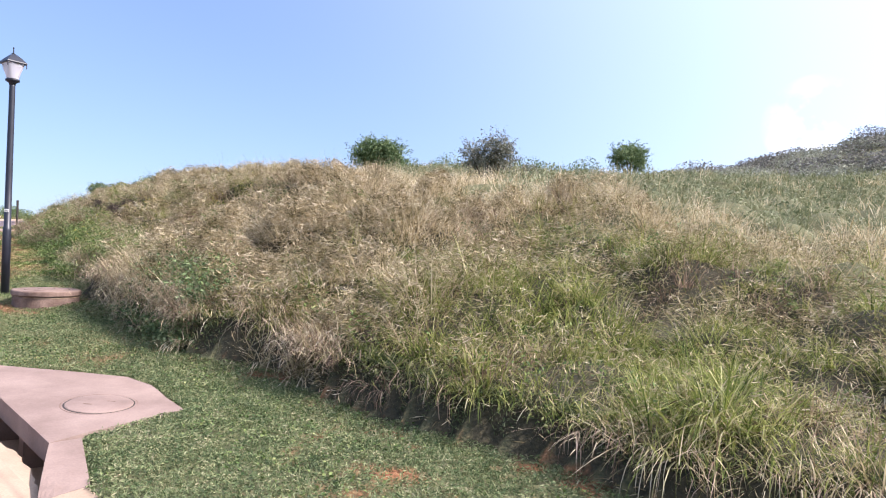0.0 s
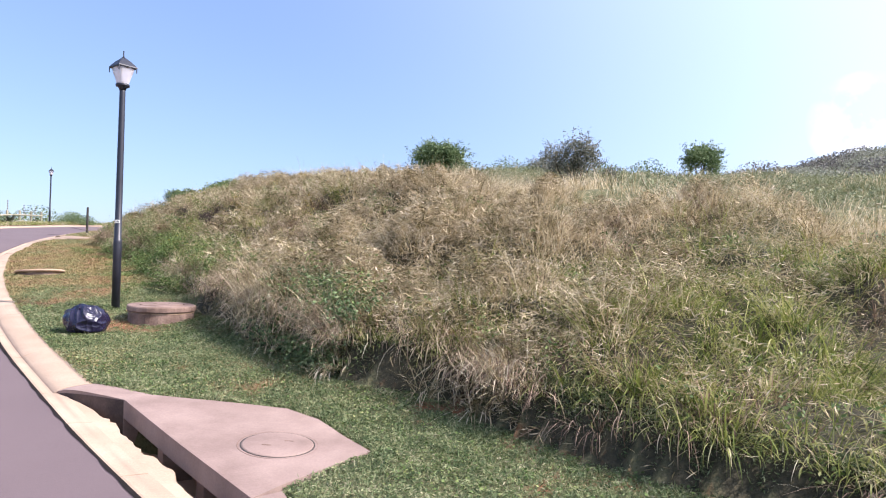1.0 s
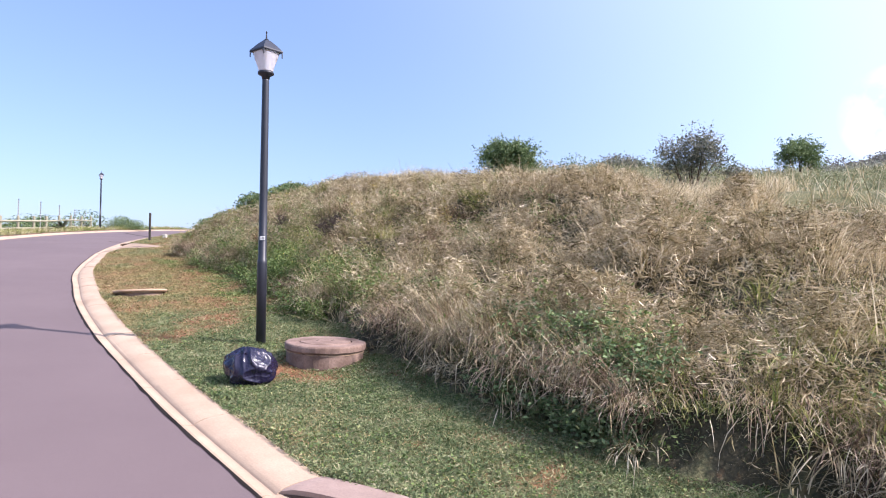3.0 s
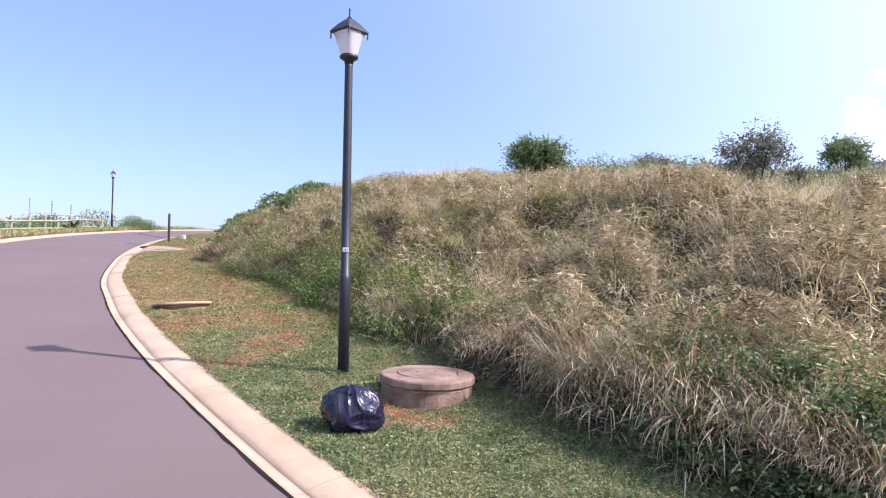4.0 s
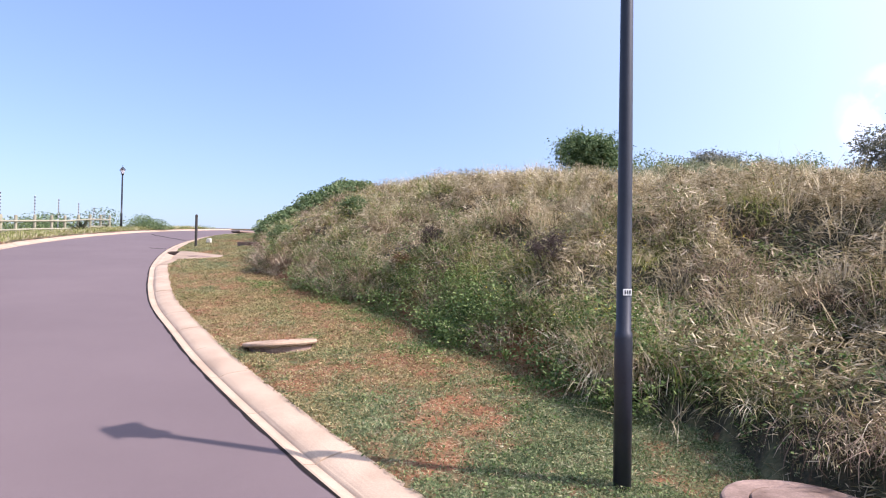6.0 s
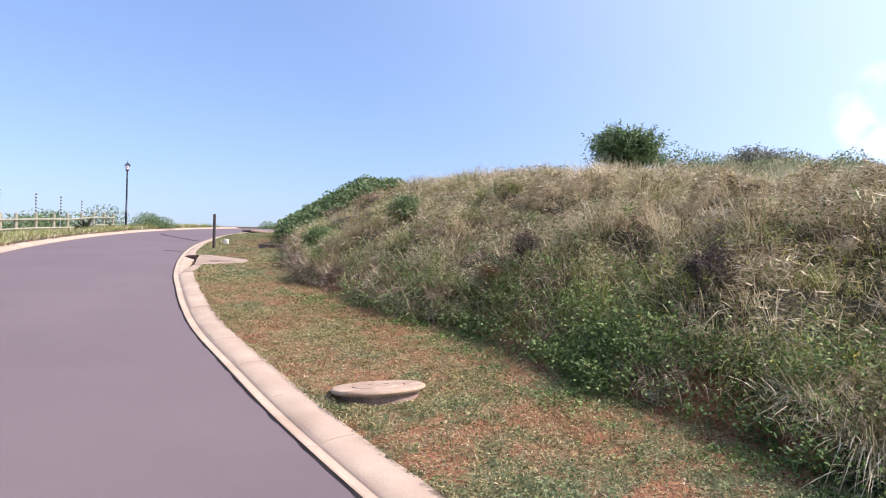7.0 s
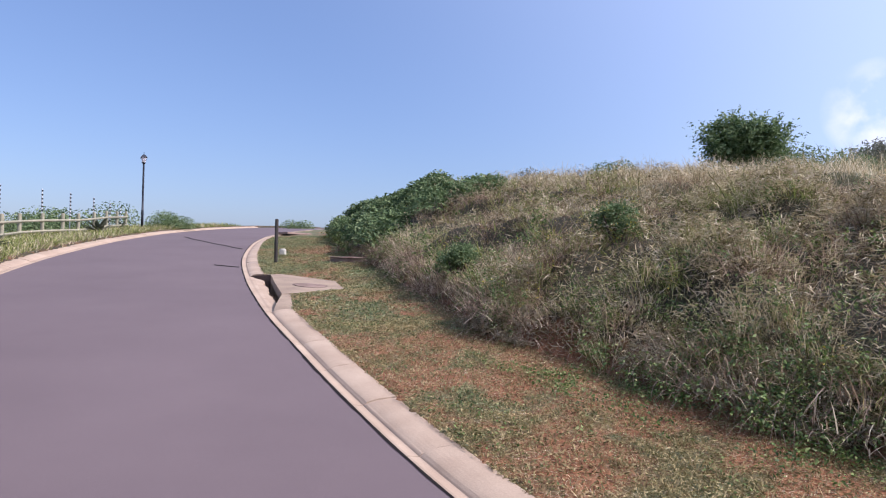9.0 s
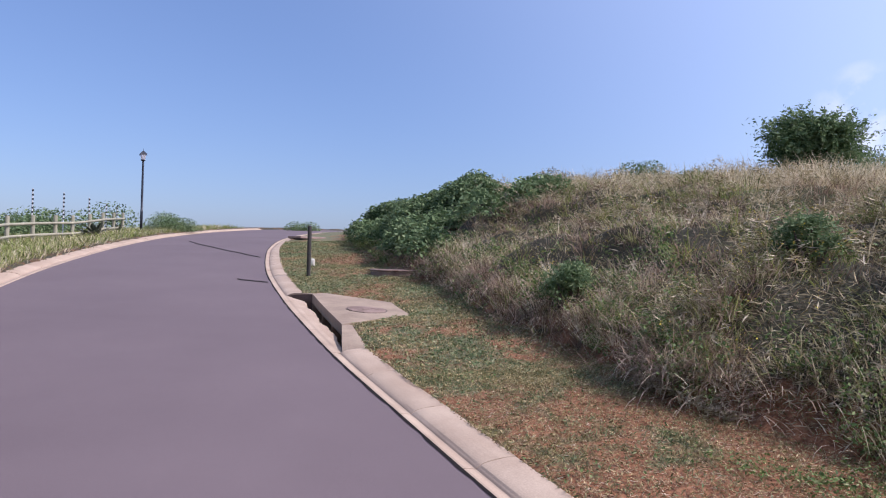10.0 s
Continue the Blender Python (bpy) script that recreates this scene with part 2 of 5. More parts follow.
def smooth_line(k, steps=12):
    out = []
    q = np.vstack([2 * k[0] - k[1], k, 2 * k[-1] - k[-2]])
    for i in range(1, len(q) - 2):
        p0, p1, p2, p3 = q[i - 1:i + 3]
        t1 = np.linalg.norm(p1 - p0) ** 0.5
        t2 = t1 + np.linalg.norm(p2 - p1) ** 0.5
        t3 = t2 + np.linalg.norm(p3 - p2) ** 0.5
        for t in np.linspace(t1, t2, steps, endpoint=False):
            a1 = (t1 - t) / t1 * p0 + t / t1 * p1
            a2 = (t2 - t) / (t2 - t1) * p1 + (t - t1) / (t2 - t1) * p2
            a3 = (t3 - t) / (t3 - t2) * p2 + (t - t2) / (t3 - t2) * p3
            b1 = (t2 - t) / t2 * a1 + t / t2 * a2
            b2 = (t3 - t) / (t3 - t1) * a2 + (t - t1) / (t3 - t1) * a3
            out.append((t2 - t) / (t2 - t1) * b1 + (t - t1) / (t2 - t1) * b2)
    out.append(k[-1])
    return np.array(out)


_sp = smooth_line(KNOTS)
LINE = np.c_[_sp[:, 1] - _sp[:, 0], _sp[:, 1] + _sp[:, 0]] / 2 ** 0.5
_seg = LINE[1:] - LINE[:-1]
_len = np.linalg.norm(_seg, axis=1)
_tan = _seg / _len[:, None]
_nor = np.c_[_tan[:, 1], -_tan[:, 0]]
ARC = np.r_[0, np.cumsum(_len)]
ARC -= np.interp(0, _sp[:, 0], ARC)
_mid = (ARC[1:] + ARC[:-1]) / 2


def rise(x, y):
    """The height of the gutter's line, which climbs with the hill."""
    s = (y - x) / 2 ** 0.5 - 8.37
    q = np.clip(s, -40, 38)
    return 0.04 + 0.103 * q - 0.0003 * q * q + (s - q) * np.where(s > 0, 0.08, 0.12)


def plan(a, u):
    """World x, y of a place a metres along the kerb and u metres to its bank side."""
    a, u = np.asarray(a, float), np.asarray(u, float)
    x, y = np.interp(a, ARC, LINE[:, 0]), np.interp(a, ARC, LINE[:, 1])
    nx, ny = np.interp(a, _mid, _nor[:, 0]), np.interp(a, _mid, _nor[:, 1])
    k = np.hypot(nx, ny)
    return x + u * nx / k, y + u * ny / k


def along(x, y):
    """The inverse of plan()."""
    x, y = np.ravel(x), np.ravel(y)
    aa, uu = np.empty(len(x)), np.empty(len(x))
    for i in range(0, len(x), 4000):
        q = np.c_[x[i:i + 4000], y[i:i + 4000]]
        r = q[:, None, :] - LINE[None, :-1, :]
        k = np.clip((r * _tan).sum(2), 0, _len)
        d = r - _tan[None] * k[..., None]
        e = (d * d).sum(2)
        j = e.argmin(1)
        w = np.arange(len(q))
        aa[i:i + 4000] = ARC[j] + k[w, j]
        uu[i:i + 4000] = np.sqrt(e[w, j]) * np.sign((d[w, j] * _nor[j]).sum(1))
    return aa, uu


def lattice(x, y, scale, seed=0):
    """Smooth noise from 0 to 1 over the plan, cells of the given size."""
    x, y = np.asarray(x) / scale + 1000, np.asarray(y) / scale + 1000
    i, j = np.floor(x).astype(np.int64), np.floor(y).astype(np.int64)
    fx, fy = x - i, y - j
    fx, fy = fx * fx * (3 - 2 * fx), fy * fy * (3 - 2 * fy)

    def h(a, b):
        v = np.sin(a * 127.1 + b * 311.7 + seed * 74.7) * 43758.5453
        return v - np.floor(v)
    return (h(i, j) * (1 - fx) + h(i + 1, j) * fx) * (1 - fy) + (h(i, j + 1) * (1 - fx) + h(i + 1, j + 1) * fx) * fy


FOOT_A = [-8, 1.7, 3.5, 5, 7, 9, 11, 13, 15, 18, 20, 23, 25, 28, 33, 40, 55, 80]
FOOT_U = [4.2, 3.25, 3.05, 2.95, 2.75, 2.55, 2.75, 2.95, 3.2, 3.25, 3.3, 2.8, 2.6, 2.9, 3.3, 3.2, 2.8, 2.8]
BANK_V = np.array([0, 0.12, 0.3, 1.2, 2.5, 4, 7, 12, 20, 40, 80])
BANK_A = np.array([-8, 3, 7, 10, 13, 17, 21, 24, 30, 40, 55, 80])
BANK_H = np.array([
    [0.2, 0.55, 0.66, 0.76, 0.98, 1.3, 1.8, 2.2, 3.2, 5.5, 9],
    [0.2, 0.62, 0.74, 0.85, 1.1, 1.6, 2.1, 2.6, 3.5, 6, 9],
    [0.2, 0.68, 0.82, 0.98, 1.3, 1.85, 2.5, 2.9, 3.7, 6, 9],
    [0.25, 0.68, 0.84, 1.05, 1.45, 2.1, 2.75, 3.15, 3.9, 6, 9],
    [0.28, 0.62, 0.8, 1.15, 1.7, 2.3, 2.8, 3.2, 4.0, 6, 9],
    [0.28, 0.5, 0.68, 1.25, 1.9, 2.3, 2.72, 3.15, 4.1, 6, 9],
    [0.28, 0.46, 0.66, 1.35, 1.95, 2.3, 2.75, 3.2, 4.2, 6, 9],
    [0.28, 0.5, 0.7, 1.25, 1.85, 2.3, 2.78, 3.35, 4.4, 6, 9],
    [0.28, 0.56, 0.75, 1.2, 1.8, 2.4, 3.05, 3.6, 4.5, 6, 9],
    [0.28, 0.42, 0.62, 1.2, 1.85, 2.4, 3.05, 3.65, 4.5, 6, 9],
    [0.2, 0.3, 0.42, 0.85, 1.35, 1.85, 2.6, 3.5, 4.6, 6.5, 9],
    [0.2, 0.25, 0.3, 0.4, 0.5, 0.7, 1.5, 3.0, 4.6, 6.5, 8]])


def foot(a):
    a = np.asarray(a, float)
    return np.interp(a, FOOT_A, FOOT_U) + (lattice(a, a * 0, 1.15, 71) - 0.5) * 0.42


def bank(a, v):
    """Height of the bank's ground over the gutter's line, v metres in from its foot."""
    a, v = np.clip(a, BANK_A[0], BANK_A[-1]), np.clip(v, 0, 80)
    i = np.clip(np.searchsorted(BANK_A, a, "right") - 1, 0, len(BANK_A) - 2)
    f = (a - BANK_A[i]) / (BANK_A[i + 1] - BANK_A[i])
    f = f * f * (3 - 2 * f)
    out = np.zeros_like(v)
    j = np.clip(np.searchsorted(BANK_V, v, "right") - 1, 0, len(BANK_V) - 2)
    g = (v - BANK_V[j]) / (BANK_V[j + 1] - BANK_V[j])
    lo = BANK_H[i, j] * (1 - g) + BANK_H[i, j + 1] * g
    hi = BANK_H[i + 1, j] * (1 - g) + BANK_H[i + 1, j + 1] * g
    out = lo * (1 - f) + hi * f
    return out


ROAD_W = 5.0
LEFT_U = [-400, -120, -40, -20, -13, -9, -7.5, -5.9, -5.45]
LEFT_H = [-60, -16, -4.0, -1.6, -0.9, -0.5, -0.36, -0.16, -0.14]


# storm drains on the verge: along the kerb their ends, the corners of the opening, the lid's place and radius, the slab's outline
INLETS = [
    dict(ends=(4.15, 8.3), corners=((4.97, 0.47), (7.48, 0.51)), lid=(5.75, 1.12, 0.285), back=[(7.55, 0.74), (7.1, 1.2), (6.58, 1.68), (6.16, 1.76), (5.67, 1.7), (5.25, 1.66), (5.04, 0.72)]),
    dict(ends=(28.4, 33.3), corners=((29.8, 0.46), (32.95, 0.56)), lid=(31.2, 1.2, 0.335), back=[(33.1, 0.82), (32.64, 1.39), (32.2, 1.9), (31.6, 1.86), (30.85, 1.84), (29.9, 0.62)])]


def slab_back(d, a):
    q = sorted(d["back"] + [(d["ends"][0], 0.46), (d["ends"][1], 0.46)])
    return np.interp(a, [k[0] for k in q], [k[1] for k in q])


def in_slab(a, u, grow=0.0):
    """Whether a place lies on one of the drains' slabs."""
    out = np.zeros(np.shape(a), bool)
    for d in INLETS:
        out |= (a > d["ends"][0] - grow) & (a < d["ends"][1] + grow) & (u < slab_back(d, a) + grow)
    return out & (np.asarray(u) > 0)


def clumps(x, y):
    """How the growth gathers in mounds with hollows between, 0 to 1."""
    return lattice(x, y, 0.75, 1) * 0.6 + lattice(x, y, 1.7, 2) * 0.4


def ground_h(a, u, x, y):
    a, u = np.asarray(a, float), np.asarray(u, float)
    fu = foot(a)
    v = u - fu
    lump = (clumps(x, y) - 0.5) * 0.95 + (lattice(x, y, 3.1, 5) - 0.5) * 0.4
    verge = 0.07 + np.interp(a, [11.4, 12.6], [0.15, 0.22]) * np.clip((u - 0.5) / np.maximum(fu - 0.5, 0.1), 0, 1) + (lattice(x, y, 0.5, 3) - 0.5) * 0.03
    for d in INLETS:
        k = np.maximum(np.maximum(d["ends"][0] - a, a - d["ends"][1]), u - slab_back(d, a))
        verge = np.where(k < 0.03, 0.06, verge + (np.minimum(verge, 0.095) - verge) * np.clip(1 - k / 0.8, 0, 1))
    right = np.where(v < 0, verge, bank(a, v) + lump * np.clip(v / 1.5, 0, 1))
    left = np.interp(u, LEFT_U, LEFT_H) + (lattice(x, y, 1.5, 4) - 0.5) * 0.12 * np.clip((-5.6 - u) / 1.0, 0, 1)
    bed = 0.05 * np.clip(u, -6, 0) - np.where(u < 0.24, 0.14, np.where(in_slab(a, u, 0.1), 0.6, -0.005))
    right = np.where(in_slab(a, u, -0.12), -0.6, right)
    h = np.where(u > 0.42, right, np.where(u < -5.4, left, bed))
    for d in INLETS:
        h = np.where((a > d["ends"][0] - 0.1) & (a < d["ends"][1] + 0.1) & (u > -0.25) & (u < slab_back(d, a) - 0.12), -0.65, h)
    return h


def ground_z(x, y, au=None):
    x, y = np.ravel(np.asarray(x, float)), np.ravel(np.asarray(y, float))
    a, u = along(x, y) if au is None else au
    z = rise(x, y) + ground_h(a, u, x, y)
    # the hill behind the plateau
    d = np.hypot((x - 60) / 30, (y - 75) / 30)
    z = z + 9.7 * np.exp(-d * d * 1.2)
    # far ground falls towards the sea
    far = np.clip((np.hypot(x, y - 20) - 90) / 400, 0, 1)
    return z * (1 - far) + (-40) * far * 1.0


def place(a, u, h=None):
    """World place at plan a, u; h metres over the gutter's line, or on the ground."""
    x, y = plan(a, u)
    if h is None:
        return Vector((float(x), float(y), float(ground_z(x, y)[0])))
    return Vector((float(x), float(y), float(rise(x, y)) + h))


# ---- mesh helpers ----
def finish(ob, mat, smooth=False):
    ob.data.materials.append(mat)
    if smooth:
        ob.data.polygons.foreach_set("use_smooth", [True] * len(ob.data.polygons))
    return ob


def part(name, bm, mat, parent=None, label="", smooth=False):
    """One bmesh as one mesh object, under a thing or a part."""
    me = bpy.data.meshes.new(name)
    bmesh.ops.recalc_face_normals(bm, faces=bm.faces)
    bm.to_mesh(me)
    bm.free()
    ob = finish(new(name, me), mat, smooth)
    if parent is not None:
        ob.parent = parent
    if label:
        ob["label"] = label
    return ob


def empty(name, m, label, category, group=""):
    e = new(name)
    e.matrix_world = m
    return tagged(e, label, category, group)


def mesh_np(name, verts, tris, mat, smooth=False):
    me = bpy.data.meshes.new(name)
    verts = np.ascontiguousarray(verts, np.float32).reshape(-1, 3)
    tris = np.ascontiguousarray(tris, np.int32).reshape(-1, 3)
    me.vertices.add(len(verts))
    me.vertices.foreach_set("co", verts.ravel())
    me.loops.add(tris.size)
    me.loops.foreach_set("vertex_index", tris.ravel())
    me.polygons.add(len(tris))
    me.polygons.foreach_set("loop_start", np.arange(0, tris.size, 3, dtype=np.int32))
    me.update(calc_edges=True)
    return finish(new(name, me), mat, smooth)


def lathe(profile, sides=24, bm=None, closed=True, wobble=0.0, seed=0):
    """A turned body from (radius, height) pairs."""
    bm = bm or bmesh.new()
    rng = random.Random(seed)
    rings = []
    off = [1 + rng.uniform(-wobble, wobble) for _ in range(sides)]
    for r, z in profile:
        rings.append([bm.verts.new((r * off[i] * math.cos(2 * math.pi * i / sides), r * off[i] * math.sin(2 * math.pi * i / sides), z)) for i in range(sides)])
    for lo, hi in zip(rings, rings[1:]):
        for i in range(sides):
            bm.faces.new((lo[i], lo[(i + 1) % sides], hi[(i + 1) % sides], hi[i]))
    if closed:
        bm.faces.new(rings[0][::-1])
        bm.faces.new(rings[-1])
    return bm


def box(size, at=(0, 0, 0), bevel=0.0, bm=None, rot=None):
    bm = bm or bmesh.new()
    m = Matrix.Translation(at) @ (rot or Matrix()) @ Matrix.Diagonal((*size, 1))
    made = bmesh.ops.create_cube(bm, size=1, matrix=m)
    if bevel:
        edges = {e for v in made["verts"] for e in v.link_edges}
        bmesh.ops.bevel(bm, geom=list(edges), offset=bevel, segments=2, affect="EDGES", profile=0.6)
    return bm


def strip(bm, rows):
    """Quads between rows of places."""
    vs = [[bm.verts.new(q) for q in r] for r in rows]
    for r0, r1 in zip(vs, vs[1:]):
        for i in range(len(r0) - 1):
            bm.faces.new((r0[i], r0[i + 1], r1[i + 1], r1[i]))
    return vs


# ---- ground: one sheet to the horizon ----
def axis(lo, hi, step, out, growth):
    core = list(np.arange(lo, hi + step / 2, step))
    d, left, right = step, [], []
    x0, x1 = lo, hi
    while x1 < out:
        d *= growth
        x0, x1 = x0 - d, x1 + d
        left.append(x0)
        right.append(x1)
    return np.array(left[::-1] + core + right)


gx, gy = axis(-27, 8, 0.16, 1500, 1.09), axis(1, 42, 0.16, 1500, 1.09)
GX, GY = np.meshgrid(gx, gy)
g_a, g_u = along(GX, GY)
GZ = ground_z(GX, GY, (g_a, g_u))
nx_, ny_ = len(gx), len(gy)
ids = np.arange(nx_ * ny_).reshape(ny_, nx_)
q0, q1, q2, q3 = ids[:-1, :-1].ravel(), ids[:-1, 1:].ravel(), ids[1:, 1:].ravel(), ids[1:, :-1].ravel()
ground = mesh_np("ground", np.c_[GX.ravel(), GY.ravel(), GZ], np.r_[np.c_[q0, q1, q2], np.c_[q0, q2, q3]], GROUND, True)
tagged(ground, "red earth and thatch of a grassy hillside beside the road, shade-dark under the growth", "ground", kind="structure")
g_v = g_u - foot(g_a)


def bareness(a, u, x, y):
    """How bare the verge is, 0 to 1: little by the first drain, much further up the hill."""
    b = np.interp(a, [0, 8, 11, 14, 18, 24, 27, 31, 36, 40, 48, 60], [0.24, 0.08, 0.2, 0.34, 0.48, 0.52, 0.42, 0.2, 0.3, 0.36, 0.25, 0.1])
    b = b + (lattice(x, y, 0.9, 11) - 0.5) * 0.6 + (lattice(x, y, 0.37, 12) - 0.5) * 0.4 + (lattice(x, y, 0.13, 13) - 0.5) * 0.45
    b = b + 0.7 * np.exp(-((a - 39.6) / 1.5) ** 2 - ((u - 2.5) / 0.6) ** 2)
    return np.clip(b, 0, 1)


# kept low on the bank's cut foot, so it takes the shade-dark thatch
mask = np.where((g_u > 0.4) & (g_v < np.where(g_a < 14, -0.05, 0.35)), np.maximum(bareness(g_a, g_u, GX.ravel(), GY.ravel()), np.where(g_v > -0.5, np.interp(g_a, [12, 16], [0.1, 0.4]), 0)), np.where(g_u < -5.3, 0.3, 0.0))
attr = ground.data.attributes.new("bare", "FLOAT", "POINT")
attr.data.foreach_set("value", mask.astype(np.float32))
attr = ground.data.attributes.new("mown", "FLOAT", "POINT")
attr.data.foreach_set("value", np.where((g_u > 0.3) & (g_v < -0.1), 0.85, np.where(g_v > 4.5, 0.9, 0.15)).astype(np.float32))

# ---- road ----
ra = np.r_[np.arange(-45, 0, 1.5), np.arange(0, 60, 0.5), np.arange(60, 95, 1.5)]
bm = bmesh.new()
rows = []
for u in np.linspace(-ROAD_W, 0.0, 11):
    x, y = plan(ra, np.full_like(ra, u))
    rows.append(np.c_[x, y, rise(x, y) + 0.05 * u])
strip(bm, rows)
road = part("road", bm, ASPHALT, smooth=True)
tagged(road, "mauve-grey asphalt road curving up the hill", "road", kind="structure")


# a dark, slightly wavering strip laid just above the asphalt
def dark_line(a0, u0, a1, u1, w):
    bm = bmesh.new()
    t = np.linspace(0, 1, 40)
    wob = (lattice(t * 9, t * 0, 1.0, 5) - 0.5) * 0.1
    rows = []
    for side in (-0.5, 0.5):
        x, y = plan(a0 + (a1 - a0) * t + side * w, u0 + (u1 - u0) * t + wob)
        uu = u0 + (u1 - u0) * t + wob
        rows.append(np.c_[x, y, rise(x, y) + 0.05 * np.clip(uu, -9, 0) + 0.005])
    strip(bm, rows)
    return part("dark_road_line", bm, TAR, road, "dark strip across the asphalt")


dark_line(41.9, -0.2, 49.7, -3.5, 0.3)
dark_line(35.4, -0.1, 36.0, -0.75, 0.2)

# dark joint of tar between asphalt and gutter
bm = bmesh.new()
rows = []
ja = np.arange(-2, 62, 0.12)
edge = (lattice(ja * 5, ja * 0, 1.0, 6) - 0.5) * 0.022
for u, h in ((-0.022, 0.003), (0.004, 0.0095)):
    uu = u - edge * (u < 0)
    x, y = plan(ja, uu)
    rows.append(np.c_[x, y, rise(x, y) + h])
strip(bm, rows)
part("edge_seal", bm, TAR, road, "dark ragged edge of the asphalt")

# ---- kerbs ----
RISE = [(0.11 + u, 0.05 * (1 - math.exp(-u / 0.07)) + 0.06 * u) for u in (0.012, 0.025, 0.04, 0.058, 0.08, 0.11, 0.15, 0.2, 0.26, 0.325)]
KERB = [(0.0, -0.2), (0.0, 0.008), (0.02, 0.012), (0.09, 0.001), (0.11, -0.002)] + RISE + [(0.447, 0.069), (0.455, 0.06), (0.458, -0.2)]
GUTTER = [(0.0, -0.2), (0.0, 0.008), (0.02, 0.012), (0.17, 0.0), (0.2, -0.002), (0.205, -0.2)]


def kerb_top(u):
    return float(np.interp(u, [0.11, 0.135, 0.168, 0.26, 0.435], [-0.002, 0.017, 0.032, 0.053, 0.069]))


def kerb_stone(a0, a1, profile, parent, mirror=False, seed=0):
    rng = random.Random(seed)
    bm = bmesh.new()
    n_ = max(2, int((a1 - a0) / 0.3) + 1)
    lift, shove = rng.uniform(-0.004, 0.004), rng.uniform(-0.006, 0.006)
    rings = []
    for t in np.linspace(a0 + 0.006, a1 - 0.006, n_):
        ring = []
        for u, h in profile:
            uu, base = (-ROAD_W - u, -0.05 * ROAD_W) if mirror else (u, 0.0)
            e = (lattice(t, u * 3 + a0, 0.4, 7) - 0.5) * 0.012
            x, y = plan(t, uu + (shove + e if u > 0.36 else 0))
            ring.append((float(x), float(y), float(rise(x, y)) + base + h + (lift + e * 0.5 if h > 0.02 else 0)))
        rings.append(ring)
    vs = strip(bm, rings)
    bm.faces.new(vs[0])
    bm.faces.new(vs[-1][::-1])
    ob = part("kerb_stone", bm, CONCRETE, parent)
    at_ = ob.data.attributes.new("across", "FLOAT", "POINT")
    at_.data.foreach_set("value", [u for _ in range(n_) for u, h in profile])
    return ob


kerb_near = tagged(new("kerb"), "pale sunlit concrete kerb and gutter between road and verge", "kerb", kind="structure")
kerb_far = tagged(new("kerb"), "pale concrete kerb along the fence side of the road", "kerb", kind="structure")
cuts = [INLETS[0]["ends"][0], INLETS[0]["ends"][1], INLETS[1]["ends"][0], INLETS[1]["ends"][1]]
stops = sorted(set(list(np.round(np.arange(-6.0, 66, 1.33), 2))))
stops = [q for q in stops if min(abs(q - c) for c in cuts) > 0.5] + cuts
stops.sort()
for i, (q0, q1) in enumerate(zip(stops, stops[1:])):
    mid = (q0 + q1) / 2
    at_inlet = any(d["ends"][0] < mid < d["ends"][1] for d in INLETS)
    kerb_stone(q0, q1, GUTTER if at_inlet else KERB, kerb_near, seed=i)
for i in range(-14, 36):
    kerb_stone(14 + i * 1.5, 15.5 + i * 1.5, KERB, kerb_far, True, seed=100 + i)


# ---- drain inlets with their cover slabs ----
def prism(bm, ring, thick):
    top = [bm.verts.new(q) for q in ring]
    low = [bm.verts.new((q[0], q[1], q[2] - thick)) for q in ring]
    bm.faces.new(top)
    bm.faces.new(low[::-1])
    for i in range(len(ring)):
        j = (i + 1) % len(ring)
        bm.faces.new((top[i], low[i], low[j], top[j]))
    return bm


def round_edges(bm, r):
    bmesh.ops.bevel(bm, geom=[e for e in bm.edges if e.calc_face_angle(0) > 0.6], offset=r, segments=1, affect="EDGES")
    return bm


